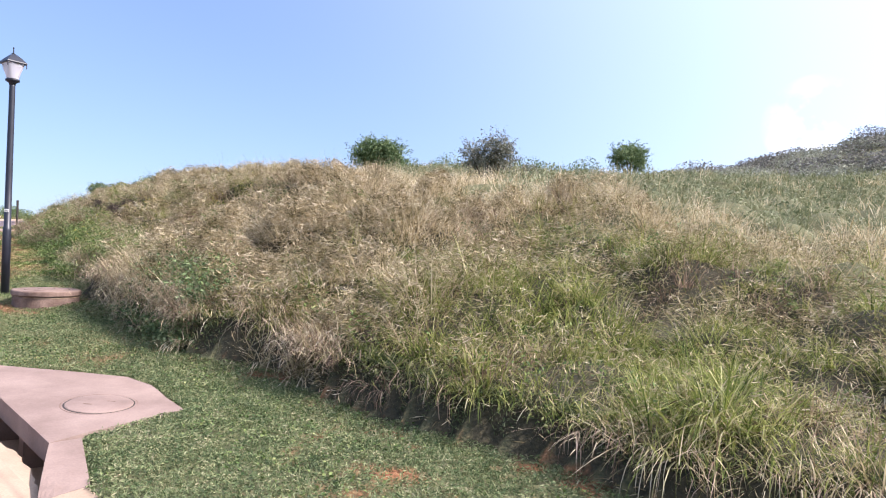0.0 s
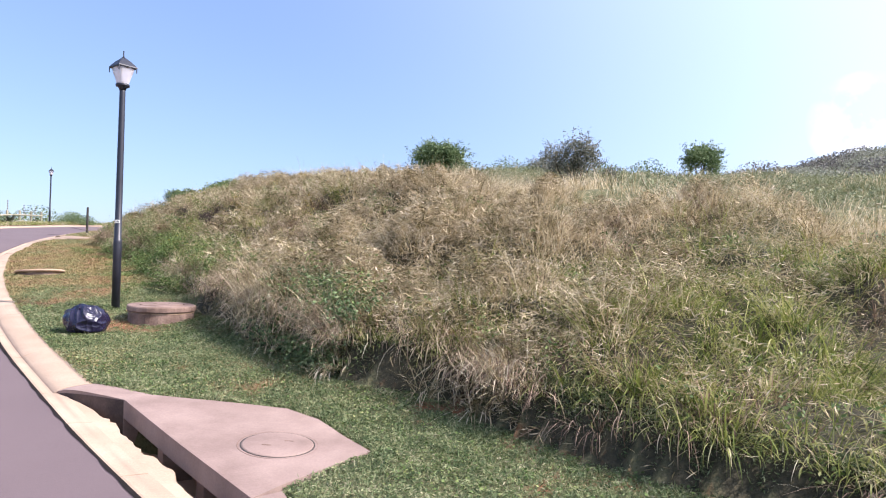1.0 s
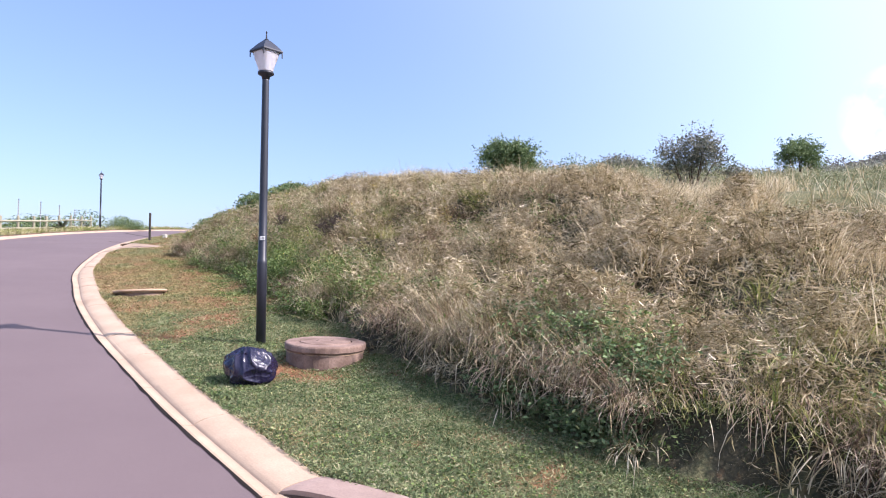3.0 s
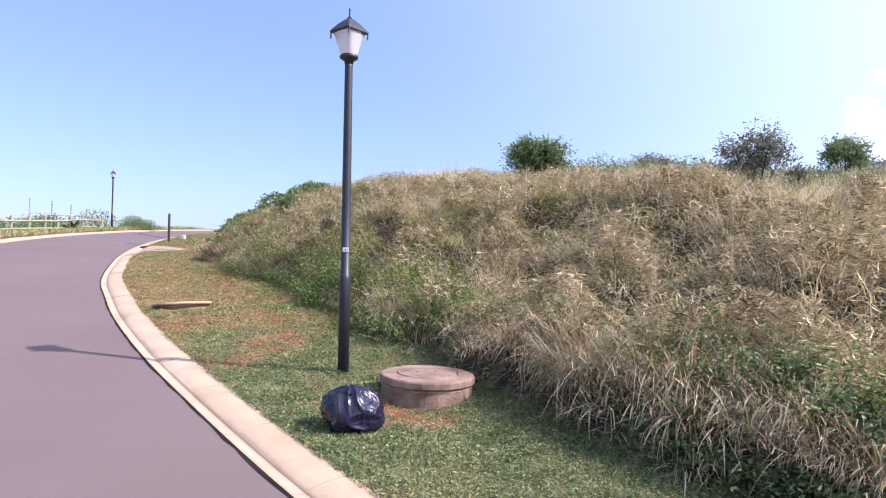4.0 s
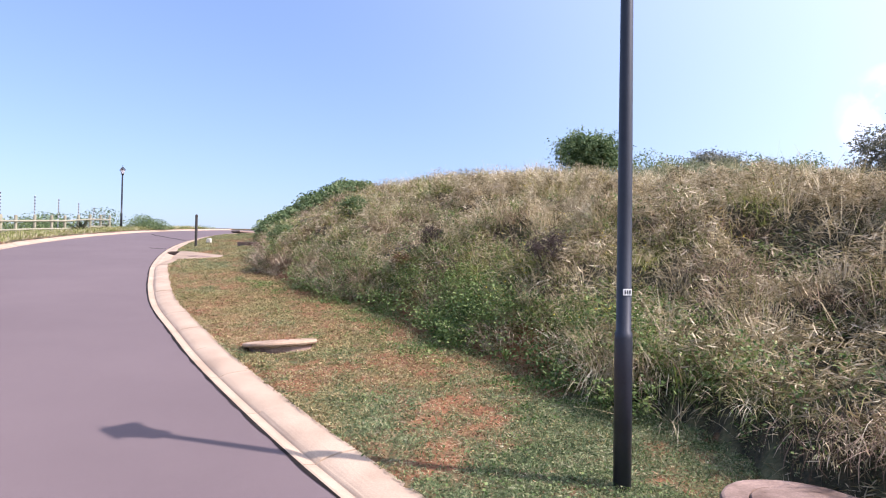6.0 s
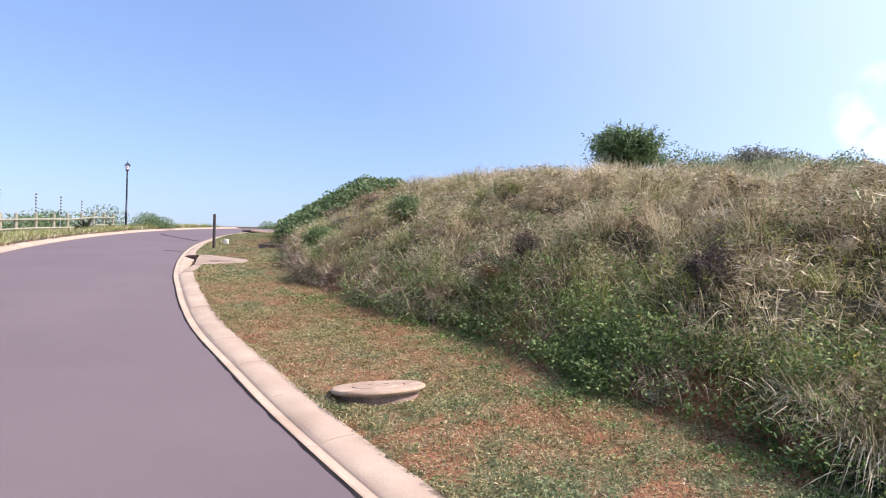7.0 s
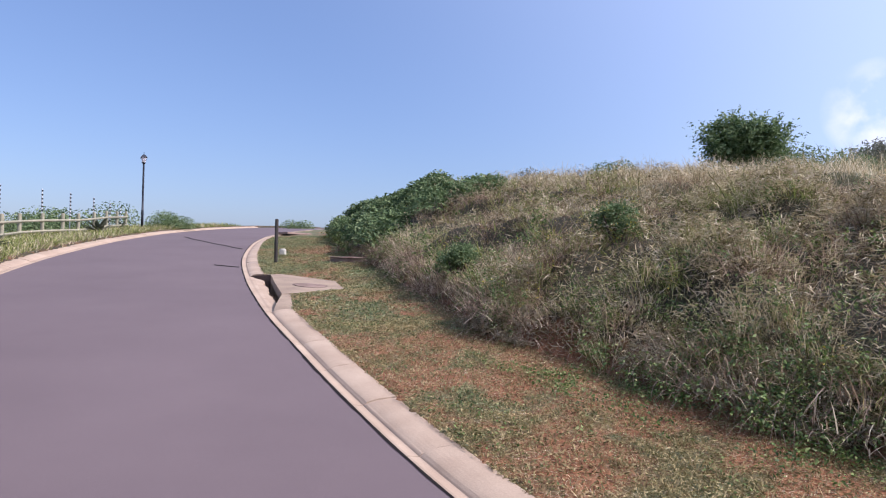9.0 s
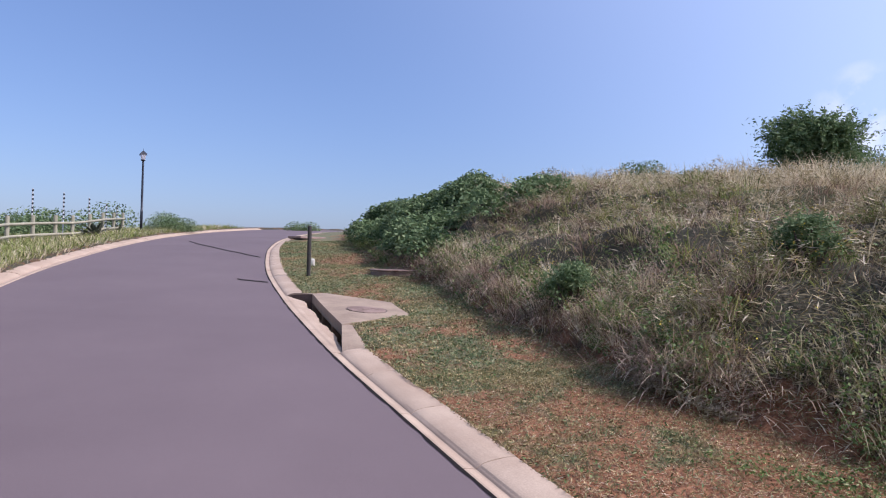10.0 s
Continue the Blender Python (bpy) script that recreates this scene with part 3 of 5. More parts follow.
def drain_inlet(d, label, lid_mat, SLAB=SLAB):
    (n0, f0), ((nc, nu), (fc, fu)) = d["ends"], d["corners"]
    o = place(*d["lid"][:2], 0)
    thing = empty("storm_drain", Matrix.Translation(o), label, "storm drain", "storm drains")
    loc = lambda a, u, h: tuple(place(a, u, h) - o)
    # cover slab with a ragged outer edge
    ring = [loc(nc, nu, 0.112), loc((nc + fc) / 2, (nu + fu) / 2, 0.114), loc(fc, fu, 0.112)]
    back = [(fc + 0.08, fu + 0.12)] + list(d["back"])
    for (a0, u0), (a1, u1) in zip(back, back[1:]):
        for t in np.linspace(0, 1, 5, endpoint=False):
            w = 0.02 * (float(lattice((a0 + (a1 - a0) * t) * 3, (u0 + (u1 - u0) * t) * 3, 1, 8)) - 0.5)
            ring.append(loc(a0 + (a1 - a0) * t + w, u0 + (u1 - u0) * t + w, 0.118))
    ring.append(loc(*back[-1], 0.116))
    part("cover_slab", round_edges(prism(bmesh.new(), ring, 0.17), 0.012), SLAB, thing, "weathered concrete cover slab with ragged edge")
    # wings that run back to the gutter
    for e0, (ca, cu), sgn in ((n0, (nc, nu), -1), (f0, (fc, fu), 1)):
        bm = bmesh.new()
        rows = []
        for t in np.linspace(0, 1, 9):
            a = e0 + (ca - e0) * t
            u0 = 0.14 + (cu - 0.14) * t
            u1 = 0.46 + (float(slab_back(d, ca)) - 0.46) * t
            tops = [loc(a, u0 + (u1 - u0) * k, kerb_top(u0 + (u1 - u0) * k) * (1 - t ** 0.6) + 0.11 * t ** 0.6) for k in (0, 0.06, 0.15, 0.3, 0.6, 1)]
            rows.append([loc(a, u0, -0.42)] + tops + [loc(a, u1, -0.42)])
        vs = strip(bm, rows)
        bm.faces.new(vs[0])
        bm.faces.new(vs[-1][::-1])
        part("wing_wall", bm, SLAB, thing)
        # thin dark skin over the wall's road side, painting its stain and shade
        bm = bmesh.new()
        rows = []
        for t in np.linspace(0.04, 1, 9):
            a, u0 = e0 + (ca - e0) * t, 0.14 + (cu - 0.14) * t - 0.004
            rows.append([loc(a, u0, -0.42), loc(a, u0, 0.11 * t ** 0.6 - 0.006)])
        strip(bm, rows)
        part("wall_face", bm, STAIN_AND_SHADE, thing, "dark face of the wall, stain and shade in its colour")
    # floor that falls from the gutter under the slab, with a broken lip
    bm = bmesh.new()
    rows = []
    for t in np.linspace(0, 1, 64):
        a = n0 + (f0 - n0) * t
        ud = float(np.interp(a, [n0, nc, fc, f0], [0.2, nu, fu, 0.2]))
        lip = 0.2 + (ud - 0.2) * (0.3 + 0.22 * float(lattice(a * 4, 0, 1, 9)) + 0.16 * float(lattice(a * 13, 0, 1, 19)))
        rows.append([loc(a, 0.2, -0.003), loc(a, lip, -0.02), loc(a, lip + 0.04, -0.2), loc(a, ud + 0.03, -0.36), loc(a, ud + 0.6, -0.4)])
    strip(bm, rows)
    part("inlet_floor", bm, CONCRETE, thing, "gutter apron broken away at its lip")
    # chamber's back wall and a short pier under the slab
    bm = bmesh.new()
    strip(bm, [[loc(nc, nu + 0.5, -0.5), loc(fc, fu + 0.5, -0.5)], [loc(nc, nu + 0.5, 0.0), loc(fc, fu + 0.5, 0.0)]])
    part("back_wall", bm, SLAB, thing)
    for k in (0.36, 0.68):
        bm = bmesh.new()
        a, u = nc + (fc - nc) * k, nu + (fu - nu) * k + 0.06
        prism(bm, [loc(a - 0.06, u, -0.02), loc(a + 0.06, u, -0.02), loc(a + 0.06, u + 0.25, -0.02), loc(a - 0.06, u + 0.25, -0.02)], 0.42)
        part("pier", bm, SLAB, thing)
    # round lid in its frame
    la, lu, r = d["lid"]
    c = place(la, lu, 0.112) - o
    gx_ = (place(la + 0.5, lu, 0.14) - place(la - 0.5, lu, 0.14)).normalized()
    nz = gx_.cross((place(la, lu - 0.5, 0.14) - place(la, lu + 0.5, 0.14)).normalized())
    nz = nz if nz.z > 0 else -nz
    m = Matrix.Translation(c) @ nz.to_track_quat("Z", "Y").to_matrix().to_4x4()
    bm = lathe([(r + 0.03, -0.02), (r + 0.03, 0.007), (r + 0.02, 0.005), (r + 0.016, -0.012)], 40, closed=False)
    bm.transform(m)
    part("lid_frame", bm, RING, thing)
    # dark ring in the lid's shallow gap, its colour standing in for shade
    bm = lathe([(r - 0.005, 0.002), (r - 0.005, 0.0072), (r + 0.006, 0.0072), (r + 0.006, 0.002)], 40, closed=False)
    bm.transform(m)
    part("gap_shade", bm, POST_WOOD, thing, "dark ring for the shaded gap round the lid")
    bm = lathe([(r - 0.006, -0.02), (r - 0.006, 0.008), (r - 0.014, 0.013), (r - 0.05, 0.016), (r * 0.5, 0.019), (0.02, 0.02)], 40, wobble=0.006)
    bm.transform(m)
    lid = part("manhole_lid", bm, lid_mat, thing, "round concrete manhole lid")
    for k in (-0.35, 0.35):
        bm = box((0.07, 0.014, 0.006), (0, 0, 0.0195), 0.002)
        bm.transform(m @ Matrix.Translation((k * r, 0, 0)) @ pose(0, 0, 0, 0, 0, 140))
        q = part("lifting_eye", bm, RING, lid)
    return thing


drain_inlet(INLETS[0], "kerbside storm drain with rose concrete slab and round lid", SLAB)
drain_inlet(INLETS[1], "kerbside storm drain with brown-stained lid further up the verge", RING, TAN_SLAB)

# ---- street lamps ----
LAMP_H = 3.85


def lamp_post(at, label, plate=True, turn=0.0):
    thing = empty("street_lamp", Matrix.Translation(at) @ pose(0, 0, 0, 0, 0, turn), label, "street lamp", "street lamps")
    part("pole", lathe([(0.062, -0.25), (0.062, 0.95), (0.06, 0.99), (0.052, 1.0), (0.05, 1.9), (0.044, 3.3), (0.042, 3.36)], 20), METAL_DARK, thing, smooth=True)
    lantern = part("lantern_cup", lathe([(0.045, 3.32), (0.055, 3.36), (0.1, 3.385), (0.105, 3.41), (0.09, 3.425)], 24), METAL_DARK, thing, smooth=True)
    bm = bmesh.new()
    rings = []
    for r, z in ((0.088, 3.42), (0.1, 3.5), (0.115, 3.58), (0.13, 3.66), (0.134, 3.69)):
        ring = []
        for k in range(24):
            t = 2 * math.pi * k / 24
            q = max(abs(math.cos(t)), abs(math.sin(t)))
            f_ = (3.69 - z) / 0.27
            rr = r / q * (1 - f_) + r * f_
            rr = min(rr, r * 1.3)
            ring.append(bm.verts.new((rr * math.cos(t), rr * math.sin(t), z)))
        rings.append(ring)
    for lo, hi in zip(rings, rings[1:]):
        for k in range(24):
            bm.faces.new((lo[k], lo[(k + 1) % 24], hi[(k + 1) % 24], hi[k]))
    part("diffuser", bm, OPAL, thing, "milky tapered plastic diffuser", smooth=True)
    bm = bmesh.new()
    layers = [(0.148, 3.668), (0.152, 3.682), (0.146, 3.697), (0.085, 3.775), (0.03, 3.83)]
    rr = [[bm.verts.new((r * sx, r * sy, z)) for sx, sy in ((1, 1), (-1, 1), (-1, -1), (1, -1))] for r, z in layers]
    for lo, hi in zip(rr, rr[1:]):
        for k in range(4):
            bm.faces.new((lo[k], lo[(k + 1) % 4], hi[(k + 1) % 4], hi[k]))
    bm.faces.new(rr[0][::-1])
    bm.faces.new(rr[-1])
    roof = part("roof", bm, METAL_DARK, thing, "dark pyramid lantern roof")
    part("finial", lathe([(0.026, 3.822), (0.03, 3.84), (0.011, 3.855), (0.008, 3.92), (0.012, 3.935), (0.003, 3.955)], 12), METAL_DARK, roof)
    for sx, sy in ((1, 1), (-1, 1), (-1, -1), (1, -1)):
        bm = box((0.012, 0.012, 0.075), (0.143 * sx, 0.143 * sy, 3.64), 0.003)
        part("corner_hook", bm, METAL_DARK, roof)
    if plate:
        pl = part("number_plate", box((0.065, 0.006, 0.045), tuple(pose(0, 0, 0, 0, 0, -36) @ Vector((-0.005, -0.0525, 1.27))), 0.002, rot=pose(0, 0, 0, 0, 0, -36)), WHITE_PLATE, thing, "small pale plate with dark marks")
        for k in (-0.018, 0.0, 0.018):
            part("mark", box((0.009, 0.003, 0.026), tuple(pose(0, 0, 0, 0, 0, -36) @ Vector((k - 0.005, -0.0565, 1.27))), rot=pose(0, 0, 0, 0, 0, -36)), BLACK_PLASTIC, pl)
    return thing


lamp_post((-6.957, 10.251, 0.68), "dark metal street lamp with milky lantern on the verge", True, 56)
lamp_post((-30.7, 46.05, 3.97), "dark metal street lamp beside the far kerb", False, 35)


# ---- manhole chambers standing out of the verge ----
PALE = two_scale("pale_cap_concrete", (0.29, 0.185, 0.115), (0.47, 0.34, 0.235), 0.92, 5, 60, bump_s=0.4, speck=0.2)


def raised_chamber(a, u, r, h, label, lid_r=0.3, ring=0.95, thick=0.4, tilt=(0, 0), sink=0.0, turn=20, top=RING):
    p_ = place(a, u) - Vector((0, 0, sink))
    thing = empty("manhole_chamber", Matrix.Translation(p_) @ pose(0, 0, 0, *tilt, turn), label, "manhole", "manhole chambers")
    low = h * (1 - thick)
    part("ring", lathe([(r * ring, -0.4), (r * ring, low - 0.012), (r * ring * 0.97, low)], 48, wobble=0.006), RING, thing, "concrete chamber ring stained with earth")
    part("cap", lathe([(r * ring * 0.95, low - 0.004), (r * 0.97, low), (r * 1.0, low + 0.018), (r * 1.0, h - 0.022), (r * 0.985, h - 0.007), (r * 0.95, h), (lid_r + 0.012, h), (lid_r + 0.008, h - 0.03)], 56, wobble=0.011, seed=2), top, thing, "rust-stained concrete cap")
    part("mortar_joint", lathe([(r * ring * 0.985, low - 0.022), (r * ring * 1.006, low - 0.018), (r * ring * 1.006, low - 0.008), (r * ring * 0.985, low - 0.004)], 40, wobble=0.012, seed=5), PALE, thing, "pale broken mortar joint under the cap")
    lid = part("lid", lathe([(lid_r, h - 0.03), (lid_r, h - 0.002), (lid_r - 0.008, h + 0.006), (0.02, h + 0.01)], 44, wobble=0.005), top, thing)
    for k in (-0.3, 0.3):
        part("lifting_slot", box((0.06, 0.012, 0.008), (k * lid_r, 0.03, h + 0.008), 0.002, rot=pose(0, 0, 0, 0, 0, 50)), POST_WOOD, lid)
    return thing


raised_chamber(11.25, 2.03, 0.475, 0.225, "raised round concrete manhole chamber beside the street lamp", tilt=(2, 1))
raised_chamber(17.5, 1.07, 0.46, 0.14, "round concrete manhole cap on a narrower ring in bare red earth", 0.25, 0.84, 0.34, tilt=(-3, -4), sink=0.055, turn=0, top=PALE)
raised_chamber(36.0, 2.95, 0.62, 0.11, "round concrete manhole cap in the shade of the bank", 0.3)


# ---- bin bag ----
def bin_bag(a, u):
    p_ = place(a, u)
    bm = bmesh.new()
    bmesh.ops.create_icosphere(bm, subdivisions=6, radius=1.0)
    for v in bm.verts:
        d = v.co.normalized()
        t = math.atan2(d.y, d.x)
        # folds gathered towards the neck, dents between them, fine crumples over all
        up = max(d.z, 0)
        bend = 2.2 * noise.noise(d * 1.3 + Vector((4, 0, 0)))
        fold = 1 - abs(2 * noise.noise(Vector((math.cos(t) * 2.3, math.sin(t) * 2.3, d.z * 0.9 + bend))))
        dent = 1 - abs(2 * noise.noise(d * 1.5 + Vector((7, 2, 1))))
        fine = 1 - abs(2 * noise.noise(d * 7.5 + Vector((3, 1, bend))))
        k = 0.9 + 0.13 * noise.noise(d * 1.2 + Vector((1, 5, 2))) + 0.06 * fold ** 3 * (0.4 + 0.8 * up) + 0.1 * dent ** 2 + 0.012 * fine ** 3
        v.co = Vector((d.x * 0.285 * k, d.y * 0.255 * k, (d.z * (1 - 0.1 * up ** 3) if d.z > 0 else d.z * 0.6) * 0.275 * k + 0.13))
        v.co.z = max(v.co.z, 0.01 * noise.noise(d * 3))
        side = 1.0 + 0.1 * max(0, 1 - v.co.z / 0.14) - 0.1 * max(0, v.co.z - 0.22) / 0.18
        v.co.x, v.co.y = v.co.x * side - 0.15 * max(0, v.co.z - 0.2), v.co.y * side
    thing = empty("bin_bag", Matrix.Translation(p_ + Vector((0, 0, 0.0))) @ pose(0, 0, 0, 4, -3, 30), "full black plastic bin bag lying on the grass", "bin bag")
    part("sack", bm, BAG, thing, "crumpled shiny black sack", True)
    bm = lathe([(0.07, 0.3), (0.03, 0.325), (0.02, 0.335), (0.03, 0.35), (0.045, 0.355)], 14, wobble=0.25)
    bm.transform(pose(-0.02, 0.05, 0.03, 25, -8, 0))
    part("tied_neck", bm, BAG, thing, "tied neck of the bag", True)
    return thing


bin_bag(10.78, 0.95)


# ---- marker post, small stone, fence, far things ----
def marker_post(at):
    thing = empty("marker_post", Matrix.Translation(at), "slim dark timber marker post on the verge", "post")
    part("post", lathe([(0.047, -0.3), (0.047, 1.06), (0.042, 1.09), (0.02, 1.1)], 14, wobble=0.03), POST_WOOD, thing)
    part("tie", lathe([(0.05, 0.42), (0.055, 0.44), (0.05, 0.46)], 14), BLACK_PLASTIC, thing)
    return thing


marker_post(Vector((-18.85, 30.09, 2.73)))


def stone(name, at, size, label, mat, seed):
    bm = bmesh.new()
    bmesh.ops.create_icosphere(bm, subdivisions=2, radius=1.0)
    for v in bm.verts:
        d = v.co.normalized()
        k = 1 + 0.25 * noise.noise(d * 1.6 + Vector((seed, 0, 0)))
        v.co = Vector((max(-0.8, min(0.8, d.x * k)) * size[0], max(-0.8, min(0.8, d.y * k)) * size[1], max(-0.7, min(0.75, d.z * k)) * size[2]))
    ob = part(name, bm, mat)
    ob.location = at
    return tagged(ob, label, "stone")


stone("stone", place(38.5, 1.17) + Vector((0, 0, 0.09)), (0.13, 0.1, 0.16), "small pale block of stone behind the marker post", STONE, 1.0)

# timber fence with the electric strand poles behind it
FENCE = [(-29.00, 29.50), (-29.35, 32.00), (-29.65, 34.30), (-30.84, 36.90), (-30.93, 38.40), (-30.86, 39.63), (-30.78, 40.61), (-30.76, 41.78), (-31.40, 43.94), (-32.10, 46.18), (-32.81, 48.40)]


def fence():
    base = Vector((*FENCE[4], float(ground_z(*FENCE[4])[0])))
    thing = empty("rail_fence", Matrix.Translation(base), "weathered pale timber post and rail fence in long grass", "fence")
    tops = []
    for x, y in FENCE:
        z = float(ground_z(x, y)[0])
        tops.append(Vector((x, y, z)) - base)
        bm = lathe([(0.07, -0.3), (0.07, 0.95), (0.06, 0.99), (0.03, 1.0)], 10, wobble=0.06, seed=int(x * 7))
        bm.transform(Matrix.Translation(tops[-1]))
        part("post", bm, FENCE_WOOD, thing)
    for q0_, q1_ in zip(tops, tops[1:]):
        for h in (0.28, 0.7):
            d = q1_ - q0_
            bm = lathe([(0.048, -0.02), (0.05, d.length * 0.5), (0.046, d.length + 0.02)], 8, wobble=0.05)
            bm.transform(Matrix.Translation(q0_ + Vector((0.07, 0, h))) @ d.to_track_quat("Z", "Y").to_matrix().to_4x4())
            part("rail", bm, FENCE_WOOD, thing)
    return thing


fence()


def strand_pole(x, y, top):
    z = float(ground_z(x, y)[0])
    thing = empty("electric_fence_pole", Matrix.Translation((x, y, z)), "thin pale steel pole with black insulators above the fence", "fence pole", "electric fence poles")
    h = top - z
    part("tube", lathe([(0.024, -0.3), (0.024, h), (0.01, h + 0.01)], 8), STEEL, thing)
    for k in range(8):
        bm = lathe([(0.022, 0), (0.036, 0.01), (0.036, 0.06), (0.022, 0.07)], 8)
        bm.transform(Matrix.Translation((0.012, 0, h - 0.1 - k * 0.16)))
        part("insulator", bm, BLACK_PLASTIC, thing)
    return thing


for x, y, top in ((-31.3, 36.4, 5.25), (-31.29, 38.88, 5.30), (-31.22, 40.70, 5.32), (-31.09, 42.28, 5.25), (-31.82, 44.97, 5.20), (-32.50, 47.21, 5.19)):
    strand_pole(x, y, top)

# low concrete slab where the road bends out of sight; a dark block stands in for its shaded mouth
far_in = empty("storm_drain", Matrix.Translation(place(52.5, 1.2)), "far low concrete storm drain on the bend", "storm drain", "storm drains")
part("cover_slab", box((1.7, 0.8, 0.1), (0, 0, 0.06), 0.02, rot=pose(0, 0, 0, 0, 0, 60)), SLAB, far_in)
part("mouth_shade", box((0.6, 0.2, 0.09), (-0.5, -0.2, 0.03), 0.0, rot=pose(0, 0, 0, 0, 0, 60)), POST_WOOD, far_in, "solid dark block for the shaded mouth under the slab")


# ---- growth ----
rng = np.random.default_rng(5)


def blades(roots, yaw, tilt, droop, length, width, segs=3, twist=0.6):
    """Ribbons that rise from their roots, lean along yaw and bend over. Returns verts and triangles."""
    n_ = len(roots)
    ts = np.linspace(0, 1, segs + 1)
    pos = roots.copy()
    hx, hy = np.cos(yaw), np.sin(yaw)
    sx, sy = -np.sin(yaw + rng.normal(0, twist, n_)), np.cos(yaw + rng.normal(0, twist, n_))
    out = np.empty((n_, segs * 2 + 1, 3))
    for k in range(segs + 1):
        w = width * (1 - ts[k]) ** 0.7 * (0.75 + 0.5 * min(ts[k] * 3, 0.5))
        if k < segs:
            out[:, 2 * k] = pos + np.c_[sx * w, sy * w, np.zeros(n_)] * 0.5
            out[:, 2 * k + 1] = pos - np.c_[sx * w, sy * w, np.zeros(n_)] * 0.5
        else:
            out[:, 2 * k] = pos
        th = tilt + droop * (ts[k] + 0.5 / segs)
        st = length / segs
        pos = pos + np.c_[hx * np.sin(th) * st, hy * np.sin(th) * st, np.cos(th) * st]
    tri = []
    for k in range(segs - 1):
        b = 2 * k
        tri += [(b, b + 1, b + 3), (b, b + 3, b + 2)]
    b = 2 * (segs - 1)
    tri.append((b, b + 1, b + 2))
    tri = np.array(tri)
    return out.reshape(-1, 3), (np.arange(n_)[:, None, None] * (segs * 2 + 1) + tri[None]).reshape(-1, 3)


def leaves(centres, size, normal_up=0.4, aspect=0.5):
    """Folded diamond leaves."""
    n_ = len(centres)
    d = rng.normal(size=(n_, 3))
    d[:, 2] *= 0.6
    d /= np.linalg.norm(d, axis=1)[:, None]
    up = rng.normal(size=(n_, 3)) + np.array([0, 0, normal_up * 3])
    s = np.cross(d, up)
    s /= np.linalg.norm(s, axis=1)[:, None] + 1e-9
    up = np.cross(s, d)
    L = size[:, None]
    v = np.stack([centres - d * L * 0.5, centres + s * L * aspect * 0.5 + up * L * 0.08, centres + d * L * 0.5, centres - s * L * aspect * 0.5 + up * L * 0.08], 1)
    tri = np.array([(0, 1, 2), (0, 2, 3)])
    return v.reshape(-1, 3), (np.arange(n_)[:, None, None] * 4 + tri[None]).reshape(-1, 3)


def join(parts):
    vs, ts, k = [], [], 0
    for v, t in parts:
        vs.append(v)
        ts.append(t + k)
        k += len(v)
    return np.concatenate(vs), np.concatenate(ts)


def stuff(name, data, mat, label, category):
    return tagged(mesh_np(name, *data, mat), label, category, kind="stuff")


def scatter(n_, a0, a1, u0, u1, weight=None, rel=True):
    """Random plan places; u counts from the bank's foot if rel. Returns a, v, x, y, z."""
    a = rng.uniform(a0, a1, n_)
    v = rng.uniform(u0, u1, n_)
    u = v + foot(a) if rel else v
    x, y = plan(a, u)
    if weight is not None:
        keep = rng.uniform(0, 1, n_) < weight(a, v, x, y)
        a, v, u, x, y = a[keep], v[keep], u[keep], x[keep], y[keep]
    return a, v, x, y, ground_z(x, y, (a, u))


def downhill(a):
    i = np.clip(np.searchsorted(ARC, a) - 1, 0, len(_nor) - 1)
    return np.arctan2(-_nor[i, 1], -_nor[i, 0])


def tussocks(sc, per, length, width, spread=0.16, tilt=0.5, droop=1.1, pull=0.5, segs=3, tall=None, out=0.0):
    """Clumps of arching blades; pull draws them down the slope."""
    a, v, x, y, z = sc
    n_ = len(a)
    size = rng.uniform(0.65, 1.25, n_) * (1 if tall is None else tall(a, v, x, y))
    own = rng.uniform(0, 2 * np.pi, n_)
    i = np.repeat(np.arange(n_), per)
    m_ = len(i)
    yaw = rng.uniform(0, 2 * np.pi, m_)
    dh = downhill(a)[i]
    vx = np.cos(yaw) + pull * np.cos(dh) + 0.35 * np.cos(own[i])
    vy = np.sin(yaw) + pull * np.sin(dh) + 0.35 * np.sin(own[i])
    lean = np.hypot(vx, vy)
    rr = np.abs(rng.normal(0, spread, m_))
    roots = np.c_[x[i] + np.cos(yaw) * rr, y[i] + np.sin(yaw) * rr, z[i] - 0.03]
    roots[:, 0] += out * np.cos(dh) * rng.uniform(0, 1, m_)
    roots[:, 1] += out * np.sin(dh) * rng.uniform(0, 1, m_)
    L = length * size[i] * rng.uniform(0.45, 1.15, m_)
    return blades(roots, np.arctan2(vy, vx), tilt * np.clip(lean, 0.3, 1.6) * rng.uniform(0.2, 1.7, m_), droop * rng.uniform(0.2, 1.7, m_), L, width * rng.uniform(0.6, 1.4, m_), segs)


def greenness(a, v, x, y):
    """Where the bank's growth is green rather than dry: low down, near the start, and in patches."""
    g = np.interp(v, [0, 0.8, 1.6, 2.6, 4.5], [0.5, 0.36, 0.28, 0.22, 0.1]) + np.interp(a, [-6, 3, 6, 8, 10], [0.85, 0.62, 0.28, 0.02, -0.14]) + np.interp(a, [11, 13, 17, 24, 36], [0.0, 0.14, 0.32, 0.42, 0.38])
    q = lattice(x, y, 1.5, 21) * 0.55 + lattice(x, y, 0.55, 22) * 0.45
    return np.clip((g + (q - 0.5) * 1.1 - 0.32) * 3.2 + 0.32, 0.02, 1)


